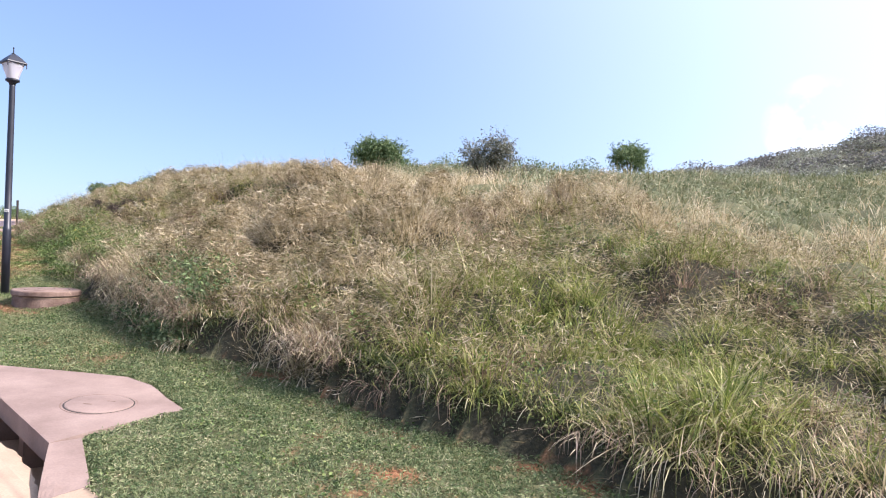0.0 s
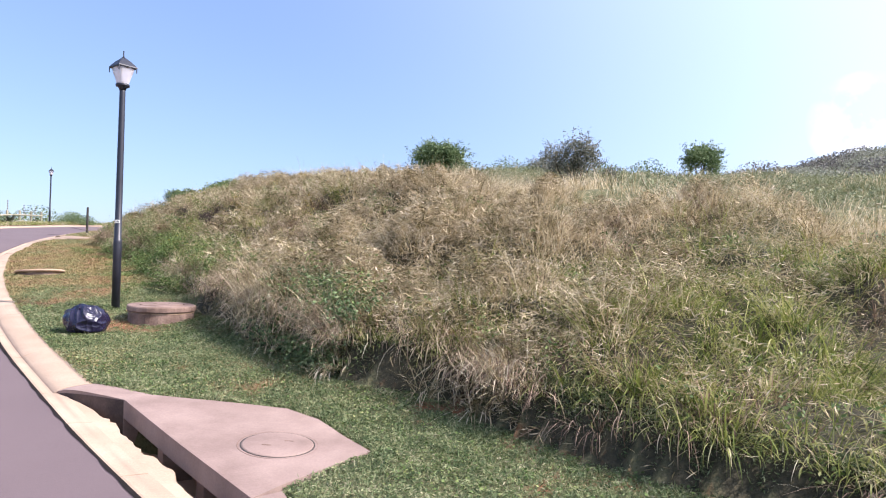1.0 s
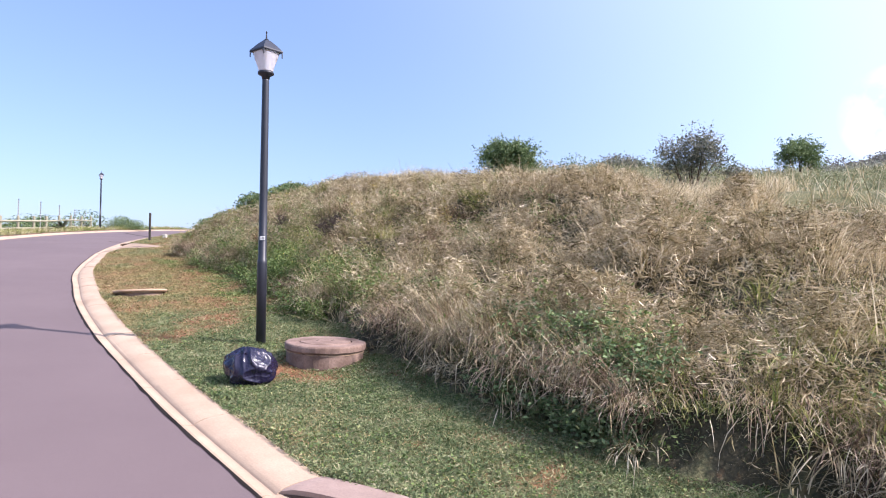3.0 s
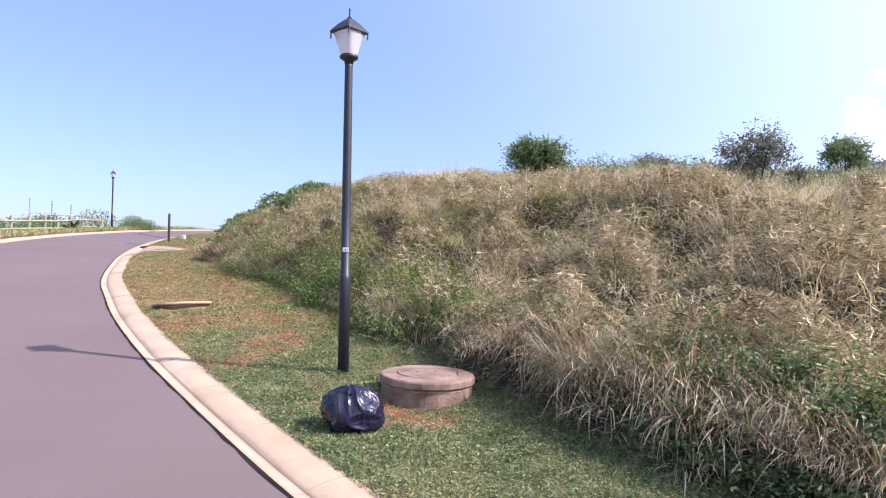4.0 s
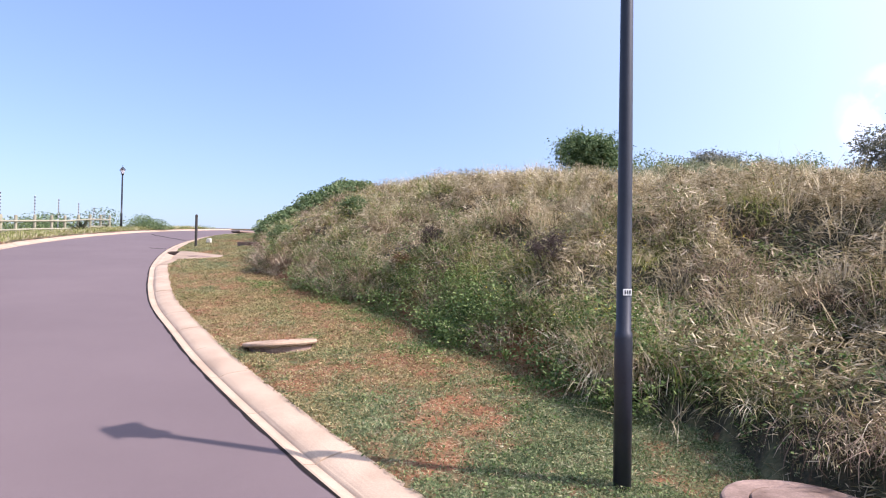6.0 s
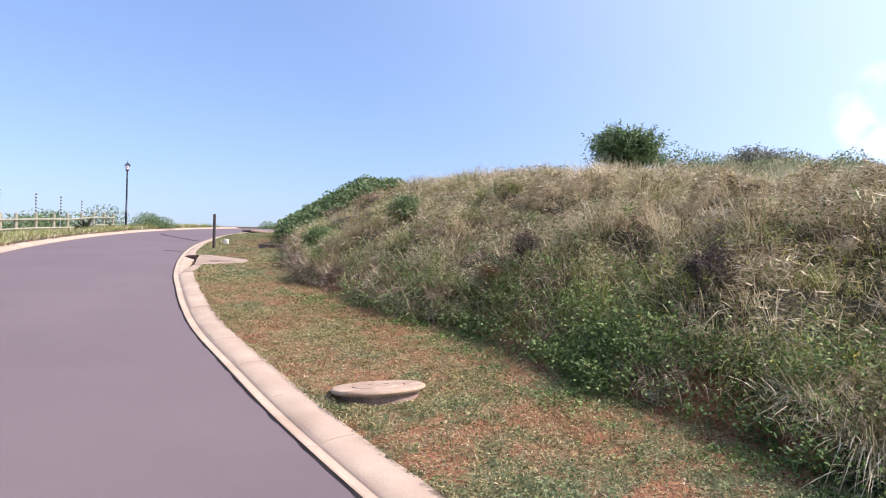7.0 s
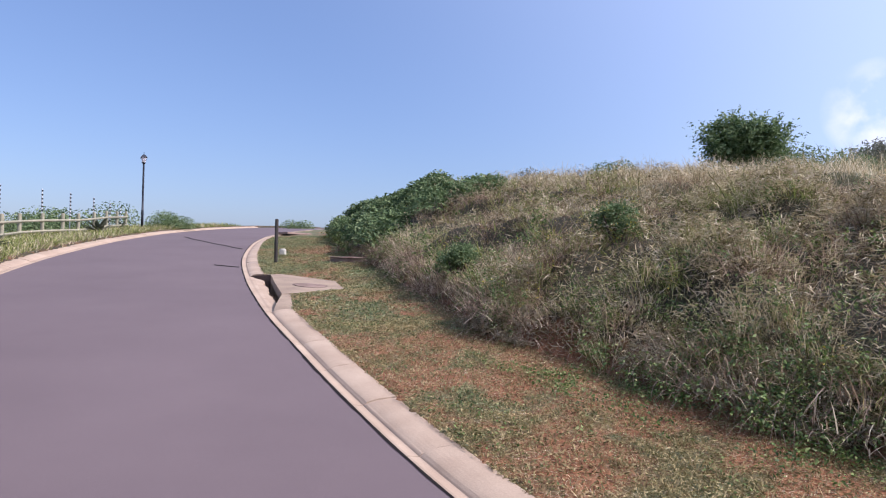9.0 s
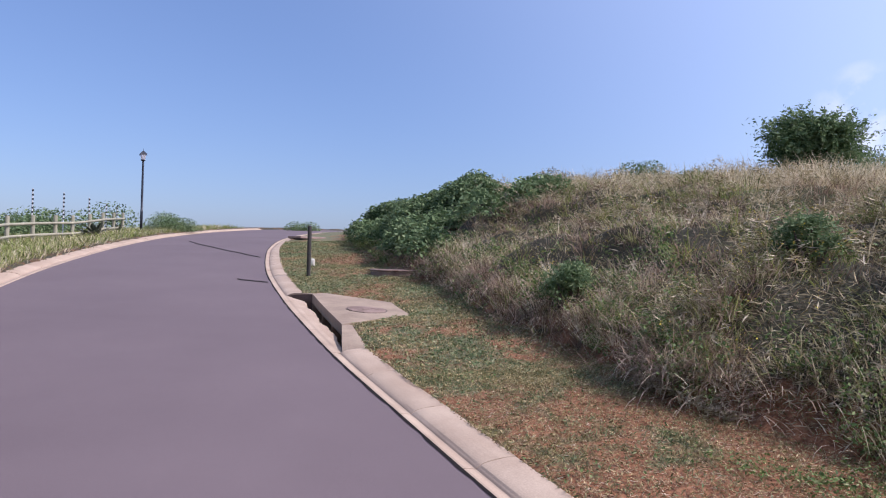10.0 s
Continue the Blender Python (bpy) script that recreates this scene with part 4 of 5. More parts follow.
def height_of(a, v, x, y):
    """Growth is tall in places and thin in others."""
    return (0.5 + 0.7 * lattice(x, y, 0.8, 26)) * (0.6 + 0.8 * tufts(x, y)) + 0.2 * np.clip((v - 3) / 2, 0, 1)


def hedge_zone(a, v):
    return (a > 35.6) & (a < 52) & (v > 0.4) & (v < 3.6)


def gap(a, v, x, y):
    return np.clip((clumps(x, y) - 0.37) * 5.5, 0.13, 1)


def tufts(x, y):
    """Single tufts within the mounds, 0 to 1."""
    return np.clip((lattice(x, y, 0.3, 28) - 0.3) * 2.4, 0, 1)


def drygrass_w(a, v, x, y):
    return np.interp(a, [20, 28], [1, 0.5]) * np.where((a < 5.5) & (v < 2.4), 0.28, 1) * np.clip(1.05 - greenness(a, v, x, y), 0.06, 1) * gap(a, v, x, y) * (0.12 + 0.88 * tufts(x, y)) * ~hedge_zone(a, v)


def greengrass_w(a, v, x, y):
    return greenness(a, v, x, y) ** 1.3 * (0.15 + 0.85 * tufts(x + 7, y)) * gap(a, v, x, y) ** 0.6 * ~hedge_zone(a, v)


def brown_w(a, v, x, y):
    return np.clip((lattice(x, y, 1.0, 23) - 0.45) * 3, 0, 1) * ~hedge_zone(a, v)


# the bank's face: large mops with gaps between them, smaller tufts, a fringe hanging over the cut at the foot
def fringe_w(a, v, x, y):
    return np.clip((lattice(x, y, 0.6, 27) * 0.5 + lattice(x, y, 1.5, 29) * 0.5 - 0.48) * 6, 0.04, 1) * np.interp(a, [3, 6], [0.14, 1])


def foot_w(a, v, x, y):
    return np.clip((lattice(x, y, 0.5, 43) - 0.35) * 2.5, 0, 1)


stuff("dry_grass", join([
    tussocks(scatter(2000, -4, 27, 0.2, 6.5, drygrass_w), 105, 0.55, 0.0088, 0.18, 0.75, 1.2, 0.3, tall=height_of),
    tussocks(scatter(9500, -4, 27, 0.15, 6, drygrass_w), 24, 0.48, 0.0088, 0.16, 0.6, 1.1, 0.3, tall=height_of),
    tussocks(scatter(1300, 27, 52, 0.3, 7, drygrass_w), 70, 0.55, 0.011, 0.2, 0.7, 1.2, 0.3, tall=height_of),
    tussocks(scatter(4200, 27, 52, 0.0, 7, drygrass_w), 24, 0.42, 0.011, 0.2, 0.7, 1.3, 0.3),
    tussocks(scatter(3600, -3, 14.5, 0.1, 0.6, fringe_w), 18, 0.32, 0.0066, 0.2, 1.1, 0.6, 0.25, tall=height_of, out=0.3),
    tussocks(scatter(330, -4, 14.5, 0.02, 0.4, fringe_w), 64, 0.5, 0.0085, 0.14, 1.05, 0.75, 0.7, 4, tall=height_of, out=0.25),
    tussocks(scatter(350, -3, 14.5, 0.06, 0.25, fringe_w), 5, 0.4, 0.006, 0.1, 1.1, 2.0, 1.1, tall=height_of),
    tussocks(scatter(520, 20, 36, 0.0, 1.2, foot_w), 44, 0.46, 0.0085, 0.16, 0.65, 0.9, 0.35, tall=height_of),
    tussocks(scatter(900, 12.6, 24, 0.0, 2.6, foot_w), 20, 0.5, 0.0075, 0.09, 0.4, 0.6, 0.3, tall=height_of),
    tussocks(scatter(500, 14.5, 27, 0.1, 0.5, fringe_w), 20, 0.3, 0.0075, 0.16, 0.9, 0.8, 0.2)]),
    DRY_GRASS, "long straw-coloured dry grass hanging over the bank", "dry grass")
stuff("brown_grass", join([
    tussocks(scatter(380, -4, 27, 0.3, 6.5, brown_w), 110, 0.5, 0.0075, 0.16, 0.7, 1.1, 0.3),
    tussocks(scatter(5200, 16, 37, 0.15, 6.5, None), 9, 0.22, 0.0085, 0.16, 0.6, 0.8, 0.2),
    tussocks(scatter(1500, -4, 27, 0.2, 6, brown_w), 28, 0.5, 0.007, pull=0.3, tilt=0.6),
    tussocks(scatter(2600, 22, 50, 0.2, 7, brown_w), 30, 0.45, 0.011, pull=0.3, tilt=0.6),
    tussocks(scatter(1500, -3, 14, 0.1, 0.5, fringe_w), 14, 0.34, 0.0065, 0.14, 1.0, 1.1, 0.4, out=0.3),
    tussocks(scatter(60, -4, 13, 0.05, 0.3, fringe_w), 54, 0.45, 0.0075, 0.12, 1.1, 1.0, 0.9, 4, tall=height_of, out=0.22),
    tussocks(scatter(30, -3, 12, 0.08, 0.2), 22, 0.55, 0.007, 0.07, 1.0, 2.1, 1.4, out=0.15),
    tussocks(scatter(420, 20.5, 36, -0.05, 0.7, foot_w), 40, 0.42, 0.0085, 0.16, 0.7, 0.9, 0.4, tall=height_of),
    tussocks(scatter(1100, 14.5, 36, 0.05, 0.5, fringe_w), 18, 0.36, 0.0085, 0.16, 1.0, 0.9, 0.4, out=0.3)]),
    BROWN_GRASS, "withered brown grass and seed stalks on the bank", "dry grass")
# slender stalks that stand out of the mat
st = scatter(3600, -4, 27, 1.0, 9, drygrass_w)
stuff("seed_stalks", blades(np.c_[st[2], st[3], st[4] + 0.1], rng.uniform(0, 6.28, len(st[0])), rng.uniform(0, 1.0, len(st[0])), rng.uniform(-0.3, 1.2, len(st[0])), rng.uniform(0.3, 0.7, len(st[0])), np.full(len(st[0]), 0.006), 3),
      DRY_GRASS, "slender seed stalks standing out of the dry grass", "dry grass")
stuff("green_grass", join([
    tussocks(scatter(900, -4, 6.5, 0.32, 3.2, lambda a, v, x, y: foot_w(a, v, x, y) * np.interp(v, [0, 2, 3.2], [1, 0.7, 0.1])), 26, 0.42, 0.0145, 0.14, 0.8, 1.2, 0.4, tall=height_of),
    tussocks(scatter(420, -4, 5.0, 0.1, 2.6, foot_w), 40, 0.5, 0.013, 0.13, 0.6, 1.4, 0.5, 4, tall=height_of),
    tussocks(scatter(1100, -4, 27, 0.15, 5.5, greengrass_w), 90, 0.52, 0.0095, 0.16, 0.7, 1.3, 0.4, tall=height_of),
    tussocks(scatter(3400, -4, 27, 0.1, 5.0, greengrass_w), 28, 0.42, 0.0088, pull=0.4, droop=1.3),
    tussocks(scatter(2600, 27, 52, 0.0, 6, greengrass_w), 28, 0.45, 0.012, pull=0.4),
    tussocks(scatter(900, -3, 14.5, 0.1, 0.6, lambda a, v, x, y: 1 - fringe_w(a, v, x, y)), 16, 0.28, 0.0085, 0.16, 0.9, 0.9, 0.3, tall=height_of)]),
    GREEN_GRASS, "fresh green grass growing through the dry bank", "grass")


def loose(n_, a0, a1, v0, v1, depth, size, aspect, weight):
    """Broken straw lying every way in the upper growth."""
    a, v, x, y, z = scatter(n_, a0, a1, v0, v1, weight)
    k = len(a)
    lift = depth * (0.2 + 0.5 * np.clip(clumps(x, y) - 0.2, 0, 1) + 0.5 * tufts(x, y)) * rng.uniform(0.1, 1.0, k) ** 0.6
    return leaves(np.c_[x, y, z + lift], size * np.interp(a, [2, 8], [0.7, 1]) * rng.uniform(0.4, 1.3, k), 0.2, aspect)


def thatch_w(a, v, x, y):
    return np.maximum(drygrass_w(a, v, x, y), np.where(((a > 13) | (a < 4)) & (v < 2.2), 0.1, 0.26) * ~hedge_zone(a, v))


stuff("thatch", join([
    loose(270000, -4, 27, 0.1, 2.0, 0.5, 0.14, 0.03, thatch_w),
    loose(390000, -4, 27, 2.0, 6.5, 0.5, 0.15, 0.03, thatch_w),
    loose(70000, -3, 27, -0.12, 0.5, 0.38, 0.13, 0.03, fringe_w),
    loose(150000, 27, 52, 0.2, 8, 0.45, 0.15, 0.035, thatch_w)]),
    THATCH, "tangled broken straw matting the dry bank", "dry grass")
stuff("green_thatch", loose(170000, -4, 27, 0.05, 6.0, 0.5, 0.06, 0.12, greengrass_w), GREEN_GRASS, "short green leaves and shoots among the straw", "grass")
# the plateau behind the crest
def brow_w(a, v, x, y):
    """Dry grass thins out behind the crest where the field turns green."""
    edge = np.interp(a, [-8, 3, 7, 11, 16, 24, 34], [9.5, 7.5, 7.0, 9.0, 12.0, 10.5, 9.0])
    return np.clip((edge - v) / 1.5 + lattice(x, y, 1.2, 33), 0.05, 1)


def field_w(a, v, x, y):
    return (1 - brow_w(a, v, x, y)) * np.clip(0.35 + lattice(x, y, 1.6, 34), 0, 1)


stuff("plateau_grass", join([
    tussocks(scatter(8500, -8, 34, 5.5, 15, brow_w), 13, 0.55, 0.011, pull=0.1, tilt=0.4, droop=0.8, segs=3),
    tussocks(scatter(1500, 34, 60, 6, 18, None), 12, 0.6, 0.02, pull=0.1, tilt=0.4, droop=0.8, segs=3),
    tussocks(scatter(700, -10, 34, 15, 32, None), 10, 0.5, 0.025, pull=0.1, tilt=0.4, droop=0.8, segs=3)]),
    DRY_GRASS, "pale dry grass on top of the hillside", "dry grass")
stuff("plateau_green", join([
    tussocks(scatter(9000, -12, 40, 6.5, 20, field_w), 14, 0.36, 0.018, segs=3),
    tussocks(scatter(6000, -14, 40, 18, 34, field_w), 14, 0.38, 0.03, segs=3),
    tussocks(scatter(2600, -20, 60, 24, 70, None), 12, 0.5, 0.07, segs=3)]),
    FIELD, "low green growth on the slope behind the bank", "grass")


def weeds(sc, per, height, spread, size):
    a, v, x, y, z = sc
    i = np.repeat(np.arange(len(a)), per)
    m_ = len(i)
    h = rng.uniform(0.15, 1, m_) ** 0.7
    hh = (height * rng.uniform(0.5, 1.2, len(a)))[i]
    dh = downhill(a)[i]
    r = np.abs(rng.normal(0, spread, m_)) * (0.4 + 0.6 * h)
    t = rng.uniform(0, 2 * np.pi, m_)
    c = np.c_[x[i] + r * np.cos(t) + 0.25 * hh * h * np.cos(dh), y[i] + r * np.sin(t) + 0.25 * hh * h * np.sin(dh), z[i] + h * hh]
    return leaves(c, size * rng.uniform(0.5, 1.3, m_))


def weed_w(a, v, x, y):
    top = np.interp(a, [0, 7, 8, 10.5, 12, 13.5, 18, 24, 27, 34], [0.5, 0.7, 1.1, 1.0, 0.8, 1.1, 1.9, 1.6, 1.0, 1.2])
    k = np.interp(a, [0, 6, 7.5, 9, 11, 13, 15, 20, 23, 27, 34], [0.1, 0.2, 0.8, 0.6, 0.3, 0.7, 0.9, 0.8, 0.4, 0.3, 0.4])
    w = np.clip(1.25 - v / top, 0, 1) * k
    return np.clip(w + (lattice(x, y, 1.0, 41) - 0.55) * 0.9 * (w > 0.02) - 0.05 + 0.5 * (lattice(x, y, 0.65, 42) > 0.76), 0, 1) * ~hedge_zone(a, v)


def hollow_w(a, v, x, y):
    return np.clip((0.42 - clumps(x, y)) * 5, 0, 0.8) * ~hedge_zone(a, v)


def skirt_w(a, v, x, y):
    """Weeds run down over the foot of the bank past the lamp, thinner where the red earth shows."""
    k = np.interp(a, [12.6, 14, 19, 20.5, 22, 27], [0.2, 0.5, 0.45, 0.15, 0.0, 0.0])
    return np.clip(k + (lattice(x, y, 0.6, 44) - 0.5) * 0.9, 0, 1) * np.clip((v + 0.55) * 3, 0, 1)


stuff("weeds", join([
    weeds(scatter(1700, -3, 40, 0.4, 6, hollow_w), 40, 0.3, 0.16, 0.047),
    weeds(scatter(760, 11.5, 27, -0.05, 0.35, foot_w), 30, 0.32, 0.12, 0.042),
    weeds(scatter(4000, 0, 28, 0.0, 4.5, weed_w), 36, 0.42, 0.15, 0.043),
    weeds(scatter(900, 12.8, 24, -1.0, 0.0, foot_w), 24, 0.08, 0.17, 0.036),
    weeds(scatter(1100, 12.6, 23, -0.35, 0.5, skirt_w), 40, 0.34, 0.18, 0.043),
    weeds(scatter(2200, 28, 45, -0.1, 4, weed_w), 30, 0.4, 0.18, 0.06)]),
    WEED, "dark green broad-leaved weeds along the foot of the bank", "weeds")


stuff("field_weeds", weeds(scatter(2600, -12, 38, 7, 26, field_w), 26, 0.34, 0.22, 0.09), FIELD, "pale green weeds on the field behind the bank", "weeds")


def flower_w(a, v, x, y):
    return np.clip((lattice(x, y, 1.1, 51) - 0.52) * 3, 0, 1)


stuff("yellow_flowers", weeds(scatter(700, 14, 34, 0.1, 4.5, flower_w), 16, 0.6, 0.14, 0.024), FLOWER, "small yellow flower heads among the weeds", "flowers")


# a leafy bush leaning out of the foot of the bank
lb = scatter(230, 6.9, 9.0, -0.12, 0.5, lambda a, v, x, y: np.clip(1.3 - np.abs((a - 7.9) / 0.95) ** 3, 0, 1))
stuff("bank_bush", weeds(lb, 40, 0.3, 0.18, 0.05), HEDGE_LEAF, "dark green leafy bush at the foot of the bank", "shrubs")


# the mown verge
def lawn_w(a, u, x, y):
    ok = (u < foot(a) + 0.25) & ~in_slab(a, u, -0.015)
    for ca, cu, r in ((11.25, 2.0, 0.46), (17.5, 1.07, 0.44), (36.0, 2.95, 0.6)):
        ok &= (a - ca) ** 2 + (u - cu) ** 2 > r * r
    b = bareness(a, u, x, y)
    return ok * np.clip(1.25 - 1.9 * b, 0.1, 1)


def turf(n_, a0, a1, length, width, weight):
    a, u, x, y, z = scatter(n_, a0, a1, 0.395, 4.2, weight, False)
    m_ = len(a)
    edge = np.clip((u - 0.37) / 0.2, 0.7, 1) * (0.35 + 1.3 * lattice(x, y, 0.14, 63))
    return blades(np.c_[x, y, z - 0.006], rng.uniform(0, 2 * np.pi, m_), rng.uniform(0.3, 1.4, m_), rng.uniform(0, 0.4, m_), length * rng.uniform(0.4, 1.3, m_) * edge, width * rng.uniform(0.6, 1.4, m_), 1)


def lawn_leaves(n_, a0, a1, size, weight):
    a, u, x, y, z = scatter(n_, a0, a1, 0.4, 4.2, weight, False)
    m_ = len(a)
    lift = 0.004 + 0.05 * lattice(x, y, 0.12, 63) * rng.uniform(0.2, 1, m_)
    return leaves(np.c_[x, y, z + lift], size * rng.uniform(0.5, 1.3, m_), 0.35, 0.24)


def tired(a, x, y):
    """Up the hill the lawn is trodden and half dead, in patches."""
    return np.clip(np.interp(a, [10, 14, 18, 28, 31, 36, 46], [0.08, 0.5, 0.78, 0.74, 0.35, 0.5, 0.4]) + (lattice(x, y, 0.8, 64) - 0.5) * 1.1, 0.03, 0.97)


def fresh_w(a, u, x, y):
    return lawn_w(a, u, x, y) * (1 - tired(a, x, y))


def tired_w(a, u, x, y):
    return np.clip(lawn_w(a, u, x, y) + 0.2 * (lawn_w(a, u, x, y) > 0), 0, 1) * tired(a, x, y)


stuff("lawn", join([turf(30000, -6, 1.5, 0.06, 0.014, fresh_w), lawn_leaves(40000, -6, 1.5, 0.055, fresh_w), turf(300000, 1.5, 14, 0.055, 0.0095, fresh_w), turf(170000, 14, 27, 0.055, 0.011, fresh_w), turf(80000, 27, 50, 0.06, 0.02, fresh_w), lawn_leaves(330000, 1.5, 14, 0.038, fresh_w), lawn_leaves(210000, 14, 27, 0.042, fresh_w), lawn_leaves(90000, 27, 50, 0.07, fresh_w)]), LAWN, "short coarse lawn grass on the verge", "grass")
stuff("tired_lawn", join([turf(60000, 7, 14, 0.05, 0.0095, tired_w), turf(170000, 14, 27, 0.05, 0.011, tired_w), turf(80000, 27, 50, 0.055, 0.02, tired_w), lawn_leaves(60000, 7, 14, 0.036, tired_w), lawn_leaves(220000, 14, 27, 0.04, tired_w), lawn_leaves(90000, 27, 50, 0.06, tired_w)]), TIRED_LAWN, "olive and straw-coloured trodden lawn on the verge", "grass")


def withered_w(a, u, x, y):
    return (u < foot(a) + 0.1) * ~in_slab(a, u, -0.015) * np.clip(bareness(a, u, x, y) * 1.5 - 0.1, 0.02, 0.8)


stuff("withered_lawn", join([lawn_leaves(120000, 6, 27, 0.03, withered_w), lawn_leaves(40000, 27, 48, 0.05, withered_w)]), LITTER, "withered brown lawn and litter on the bare verge", "dry grass")
clover = scatter(60000, 1.5, 28, 0.45, 4.0, lambda a, u, x, y: lawn_w(a, u, x, y) * np.clip((lattice(x, y, 0.6, 61) - 0.35) * 2.4, 0, 1), False)
stuff("clover", leaves(np.c_[clover[2], clover[3], clover[4] + rng.uniform(0.01, 0.05, len(clover[0]))], rng.uniform(0.015, 0.035, len(clover[0])), 1.0, 0.8), WEED, "small-leaved clover in the lawn", "weeds")
straw = scatter(60000, 9, 40, 0.5, 3.6, lambda a, u, x, y: withered_w(a, u, x, y) + 0.15, False)
stuff("dead_thatch", blades(np.c_[straw[2], straw[3], straw[4] + 0.008], rng.uniform(0, 6.28, len(straw[0])), np.full(len(straw[0]), 1.45), np.full(len(straw[0]), 0.1), rng.uniform(0.03, 0.08, len(straw[0])), np.full(len(straw[0]), 0.006), 2), THATCH, "dead straw lying on the bare verge", "dry grass")

# growth beyond the far kerb
left = scatter(7000, -2, 66, -10.5, -5.6, None, False)
stuff("roadside_grass", tussocks(left, 14, 0.34, 0.02, 0.2, 0.4, 0.8, 0.0), GREEN_GRASS, "rough green and yellow grass below the fence", "grass")
left = scatter(1600, 26, 64, -9.5, -5.6, None, False)
stuff("roadside_dry_grass", tussocks(left, 12, 0.32, 0.02, 0.2, 0.4, 0.8, 0.0), DRY_GRASS, "dry grass along the far kerb", "dry grass")


# ---- shrubs ----
def shrub(at, w, h, shoots, leaf, mat, label, seed, lumps=9, name="shrub", per=11, aspect=0.36, fill=0.35):
    """Stems from one root, forking into leafy shoots that end at uneven lengths, with gaps between them."""
    r_ = np.random.default_rng(seed)
    thing = empty(name, Matrix.Translation(at), label, "shrub")
    ends = []
    for k in range(lumps):
        t = 2 * np.pi * (k + r_.uniform(-0.3, 0.3)) / lumps
        q = r_.uniform(0.2, 0.75)
        ends.append(np.array([q * w * 0.42 * np.cos(t), q * w * 0.42 * np.sin(t), h * (0.3 + 0.42 * r_.uniform(0, 1) * (1 - 0.6 * q * q))]))
    ends.append(np.array([0.0, 0.0, h * 0.62]))
    for e in ends:
        root = Vector((r_.uniform(-0.06, 0.06), r_.uniform(-0.06, 0.06), -0.2))
        d = Vector(e) - root
        bm = lathe([(0.035, 0), (0.025, d.length * 0.5), (0.008, d.length)], 6)
        bm.transform(Matrix.Translation(root) @ d.to_track_quat("Z", "Y").to_matrix().to_4x4())
        part("stem", bm, BARK, thing)
    m_ = shoots
    e = np.array(ends)[r_.integers(0, len(ends), m_)]
    d = r_.normal(size=(m_, 3)) + np.array([0, 0, 0.35])
    d /= np.linalg.norm(d, axis=1)[:, None]
    reach = np.array([w * 0.3, w * 0.3, h * 0.34]) * (r_.uniform(0.45, 1.0, m_) * np.where(r_.uniform(0, 1, m_) < 0.06, 1.1, 1.0))[:, None]
    tip = e + d * reach
    i = np.repeat(np.arange(m_), per)
    k = r_.uniform(fill, 1.0, len(i))
    c = e[i] + (tip[i] - e[i]) * k[:, None] + r_.normal(0, leaf * 0.32, (len(i), 3))
    c = c[c[:, 2] > 0.02]
    crown = mesh_np("crown", *leaves(c, leaf * r_.uniform(0.5, 1.3, len(c)), 0.5, aspect), mat)
    crown.parent = thing
    return thing


def on_ground(x, y, sink=0.0):
    return Vector((x, y, float(ground_z(x, y)[0]) - sink))


shrub(on_ground(-3.35, 38.8, 0.1), 4.4, 3.1, 1900, 0.17, SHRUB_LEAF, "rounded dark green shrub on the crest of the bank", 1, 14)
shrub(on_ground(1.85, 22.8, 0.1), 2.4, 2.55, 760, 0.1, GREY_LEAF, "loose grey-green shrub with bare twigs on the hilltop", 2, per=10)
shrub(on_ground(3.1, 22.9, 0.1), 1.3, 1.1, 130, 0.08, GREY_LEAF, "low twiggy shrub at the edge of the grass", 3, per=9)
shrub(on_ground(10.0, 34.5, 0.1), 2.5, 2.4, 800, 0.13, SHRUB_LEAF, "upright green shrub on the slope behind the bank", 4, per=10)
shrub(on_ground(2.6, 39.6, 0.1), 4.4, 2.0, 420, 0.16, GREY_LEAF, "wide feathery grey-green shrub on the hilltop", 6, 12, per=9)
shrub(on_ground(-7.1, 14.72, 0.05), 0.95, 0.75, 420, 0.05, HEATH, "dead mauve-grey shrub in the weeds of the bank", 7, 8, per=9, aspect=0.16, fill=0.1)
shrub(on_ground(-8.95, 17.35, 0.05), 0.8, 0.7, 300, 0.05, HEATH, "dark withered shrub among the weeds", 8, 7, per=9, aspect=0.16, fill=0.1)
shrub(on_ground(-9.42, 17.2, 0.05), 0.45, 0.6, 160, 0.05, LITTER, "rust-brown withered dock plant on the bank", 9, 6, per=8, aspect=0.3)
shrub(on_ground(-11.3, 22.1, 0.05), 0.9, 0.75, 260, 0.07, HEDGE_LEAF, "small green bush standing in the dry bank", 10, 7, per=9)
shrub(on_ground(-13.7, 24.0, 0.05), 1.1, 0.75, 340, 0.07, HEDGE_LEAF, "leafy green bush at the foot of the bank", 11, 8, per=9)

# hedge of fleshy leaves on the shoulder of the bank
hz = scatter(120, 35.4, 52, 0.4, 4.1, None)
r_h = rng.uniform(0.45, 0.85, len(hz[0]))
k_h = np.repeat(np.arange(len(hz[0])), 760)
d_h = rng.normal(size=(len(k_h), 3))
d_h /= np.linalg.norm(d_h, axis=1)[:, None]
d_h[:, 2] = np.abs(d_h[:, 2])
q_h = (rng.uniform(0.5, 1.0, len(k_h)) ** 0.5) * (1 + 0.15 * np.sin(d_h[:, 0] * 8 + k_h) * np.cos(d_h[:, 1] * 7))
hedge_c = np.c_[hz[2][k_h] + d_h[:, 0] * r_h[k_h] * q_h, hz[3][k_h] + d_h[:, 1] * r_h[k_h] * q_h, hz[4][k_h] + d_h[:, 2] * r_h[k_h] * q_h * 0.9 - 0.08]
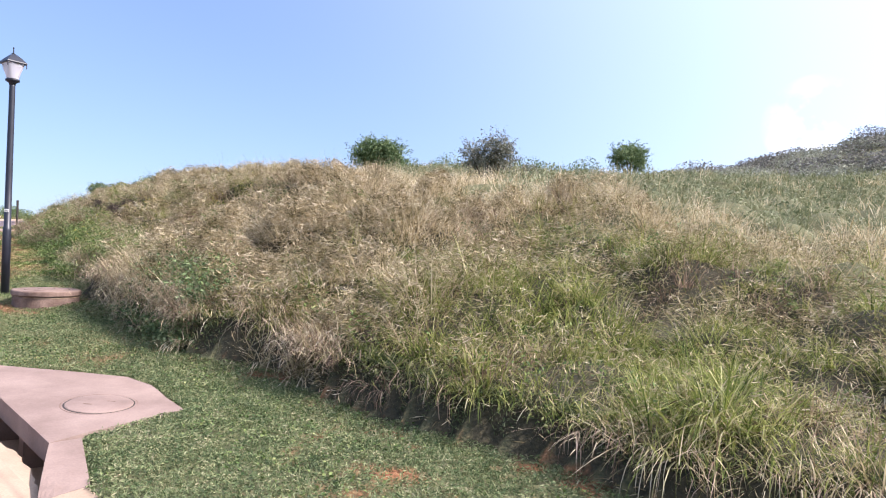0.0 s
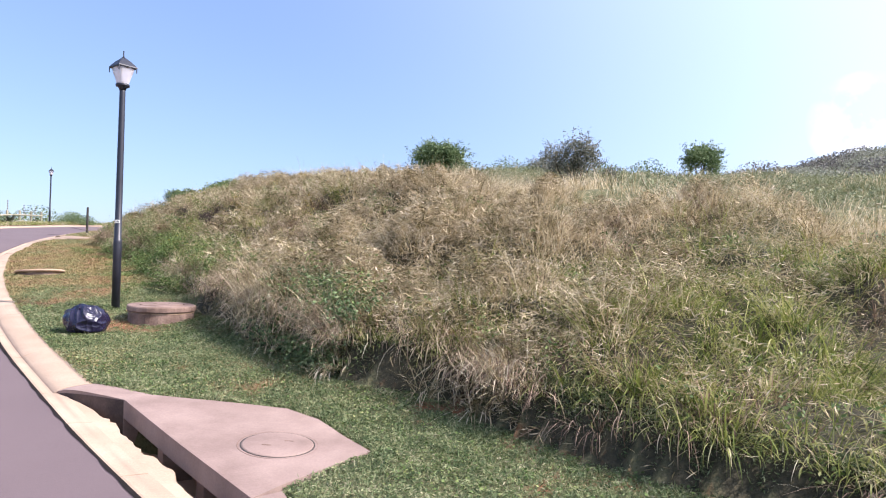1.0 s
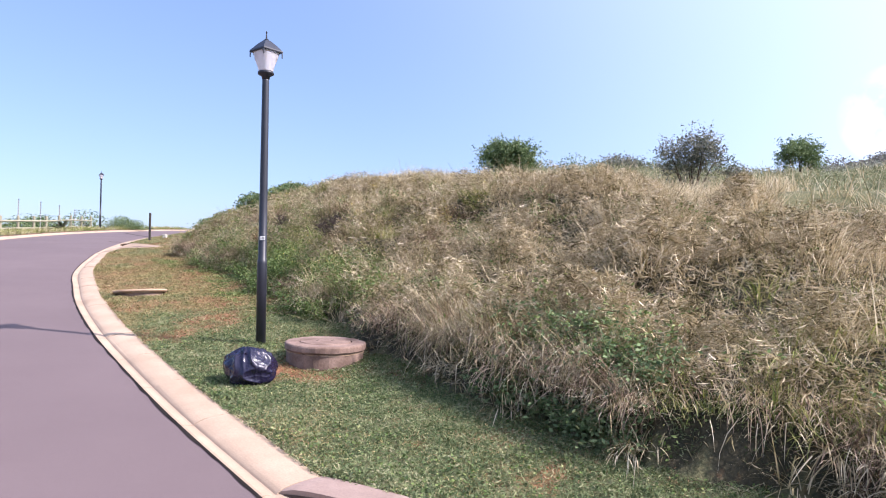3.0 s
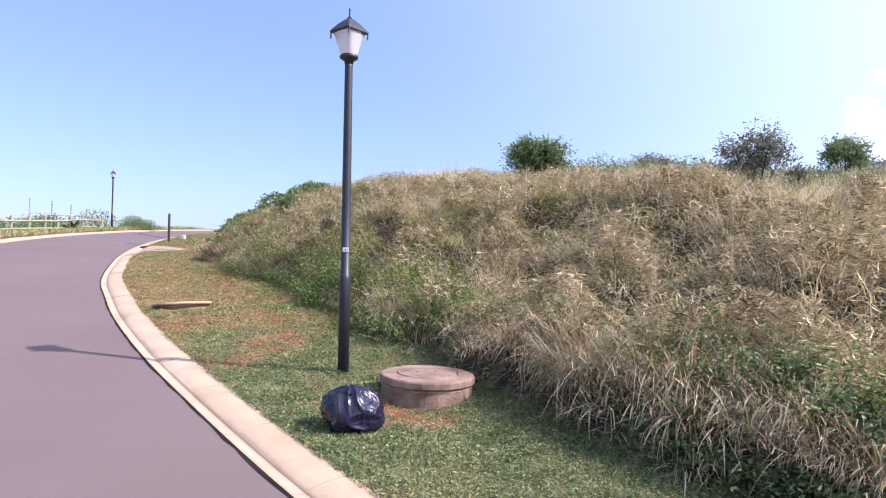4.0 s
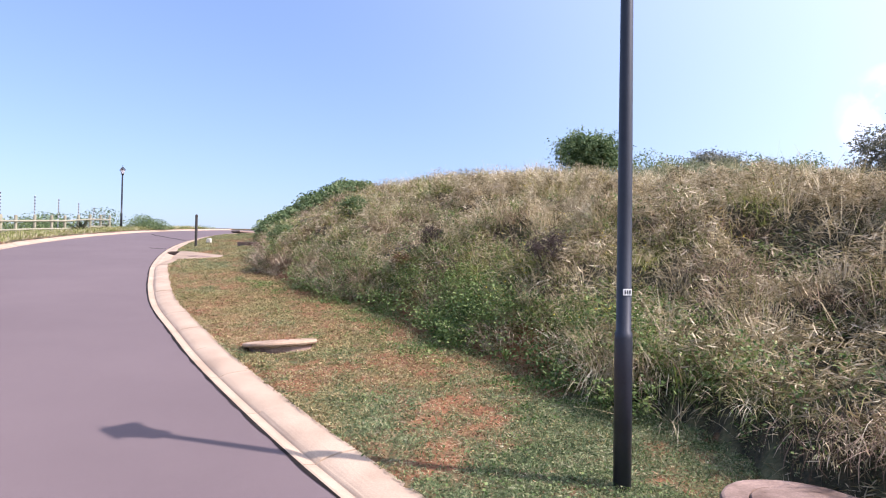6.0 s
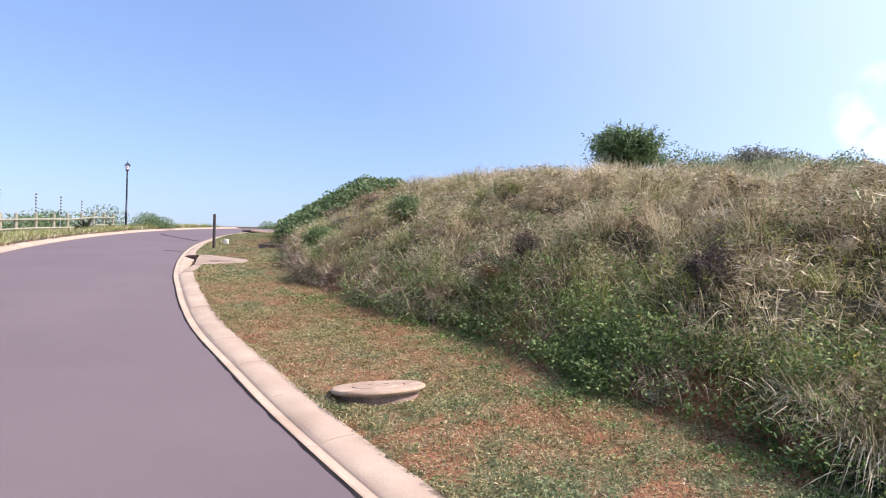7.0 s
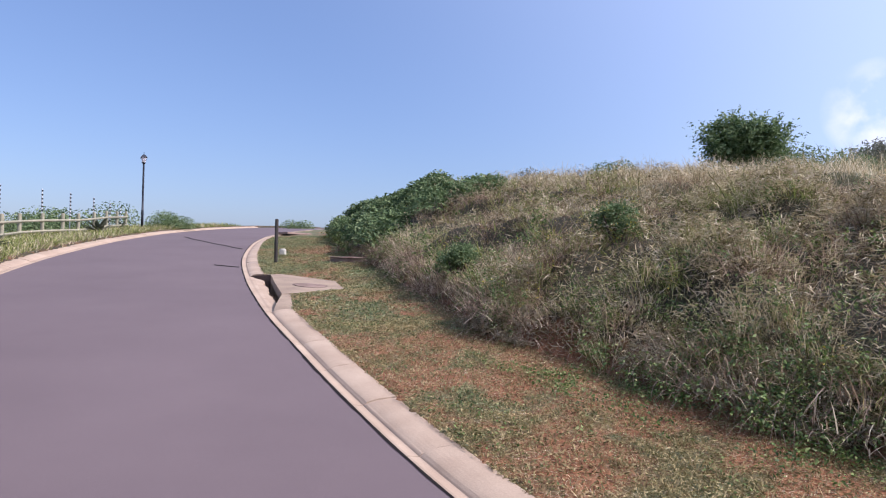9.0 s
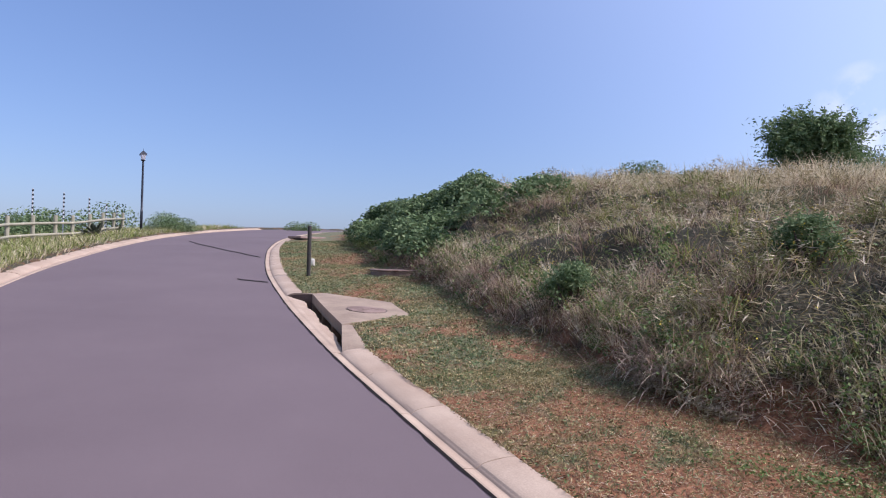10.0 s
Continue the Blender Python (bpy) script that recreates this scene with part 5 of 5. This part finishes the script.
stuff("hedge", leaves(hedge_c, 0.145 * rng.uniform(0.5, 1.3, len(k_h)), 0.5, 0.5), HEDGE_LEAF, "dense green fleshy-leaved scrub on the shoulder of the bank", "shrubs")


def agave(at, r, label, seed):
    r_ = np.random.default_rng(seed)
    thing = empty("agave", Matrix.Translation(at), label, "agave plant", "agaves")
    for k in range(26):
        t = k * 2.4
        el = r_.uniform(0.1, 1.3)
        L, w = r * r_.uniform(0.75, 1.1), r * 0.09
        bm = bmesh.new()
        rows = []
        for q in np.linspace(0, 1, 6):
            ww = w * (0.7 + 1.2 * q * (1 - q) * 2) * (1 - q ** 3)
            z = L * q * math.sin(el) - 0.15 * L * q * q
            x = L * q * math.cos(el)
            rows.append([(x, -ww, z + ww * 0.4), (x, 0, z - 0.01), (x, ww, z + ww * 0.4)])
        strip(bm, rows)
        bmesh.ops.solidify(bm, geom=bm.faces[:], thickness=0.012)
        bm.transform(pose(0, 0, 0.05, 0, 0, math.degrees(t)))
        part("leaf", bm, AGAVE, thing)
    return thing


AGAVE = two_scale("agave_leaf", (0.1, 0.12, 0.08), (0.22, 0.22, 0.15), 0.6, 3, 30)
for q, r in (((-27.6, 31.0), 0.75), ((-30.3, 41.4), 0.85), ((-32.3, 47.0), 0.55)):
    agave(on_ground(*q), r, "grey-green spiky agave in the grass before the fence", int(q[1]))


# low bush beyond the fence and at the bend
def bush_belt(name, pts, per, height, spread, size, mat, label):
    a = np.array([(x, y) for x, y in pts])
    z = ground_z(a[:, 0], a[:, 1])
    i = np.repeat(np.arange(len(a)), per)
    m_ = len(i)
    hgt = (height * rng.uniform(0.6, 1.15, len(a)))
    d = rng.normal(size=(m_, 3))
    d /= np.linalg.norm(d, axis=1)[:, None]
    d[:, 2] = np.abs(d[:, 2])
    rr = rng.uniform(0.15, 1.05, m_) ** 0.6
    c = np.c_[a[i, 0] + d[:, 0] * spread * rr, a[i, 1] + d[:, 1] * spread * rr, z[i] + d[:, 2] * hgt[i] * rr]
    return stuff(name, leaves(c, size * rng.uniform(0.5, 1.3, m_)), mat, label, "bushes")


belt = [(-35.5 - rng.uniform(0, 7), 31 + 0.95 * k + rng.uniform(-1, 1)) for k in range(24)]
bush_belt("coastal_bush", belt, 1500, 1.6, 2.0, 0.17, HEDGE_LEAF, "dense coastal bush beyond the fence")
bush_belt("coastal_bush", [(-30.5, 48.4), (-30.1, 49.3), (-31.2, 49.4)], 1800, 0.9, 1.0, 0.1, HEDGE_LEAF, "low rounded green bush beside the far lamp")
bush_belt("coastal_bush", [(-27.6, 62.5), (-26.8, 63.2)], 1400, 0.9, 0.9, 0.11, SHRUB_LEAF, "low dark bush on the skyline past the bend")
bush_belt("coastal_bush", [(-19.5, 62), (-18, 64), (-16.5, 66)], 1500, 1.4, 1.6, 0.14, SHRUB_LEAF, "dark bush beyond the road's bend")
bush_belt("hilltop_bush", [(-11.4, 57.2), (-10.3, 57.0), (-9.3, 57.3), (-8.2, 57.2), (-7.3, 57.5)], 2200, 1.65, 1.4, 0.15, GREY_LEAF, "low grey-green bushes on the crest")
bush_belt("hilltop_bush", [(-5.6, 56.2), (-4.6, 56.0), (-3.4, 56.4)], 2200, 1.5, 1.3, 0.15, SHRUB_LEAF, "dark flat-topped bushes on the crest")
bush_belt("hilltop_bush", [(-7.2, 39.4), (-6.4, 38.9), (-5.4, 38.7), (-1.2, 38.6), (-0.2, 38.2), (0.8, 38.4)], 900, 1.15, 1.0, 0.13, HEDGE_LEAF, "low green bushes round the crest shrub")
bush_belt("hilltop_bush", [(3.6, 43.5), (4.8, 44.6), (6.0, 44.2), (7.4, 45.6), (8.8, 45.0), (10.2, 46.5), (2.2, 45.0), (0.6, 44.5), (-0.6, 43.6)], 1500, 1.7, 1.5, 0.15, HEDGE_LEAF, "low green bushes along the hilltop")
hill = []
for k in range(620):
    hill.append((rng.uniform(18, 80), rng.uniform(44, 95)))
bush_belt("hill_scrub", [(rng.uniform(22, 70), rng.uniform(46, 85)) for k in range(70)], 1000, 1.5, 2.4, 0.24, FAR_HEATH, "dark bushes scattered over the far hillside")
bush_belt("hill_scrub", hill, 260, 0.8, 2.6, 0.24, FYNBOS, "grey-green scrub over the far hillside")
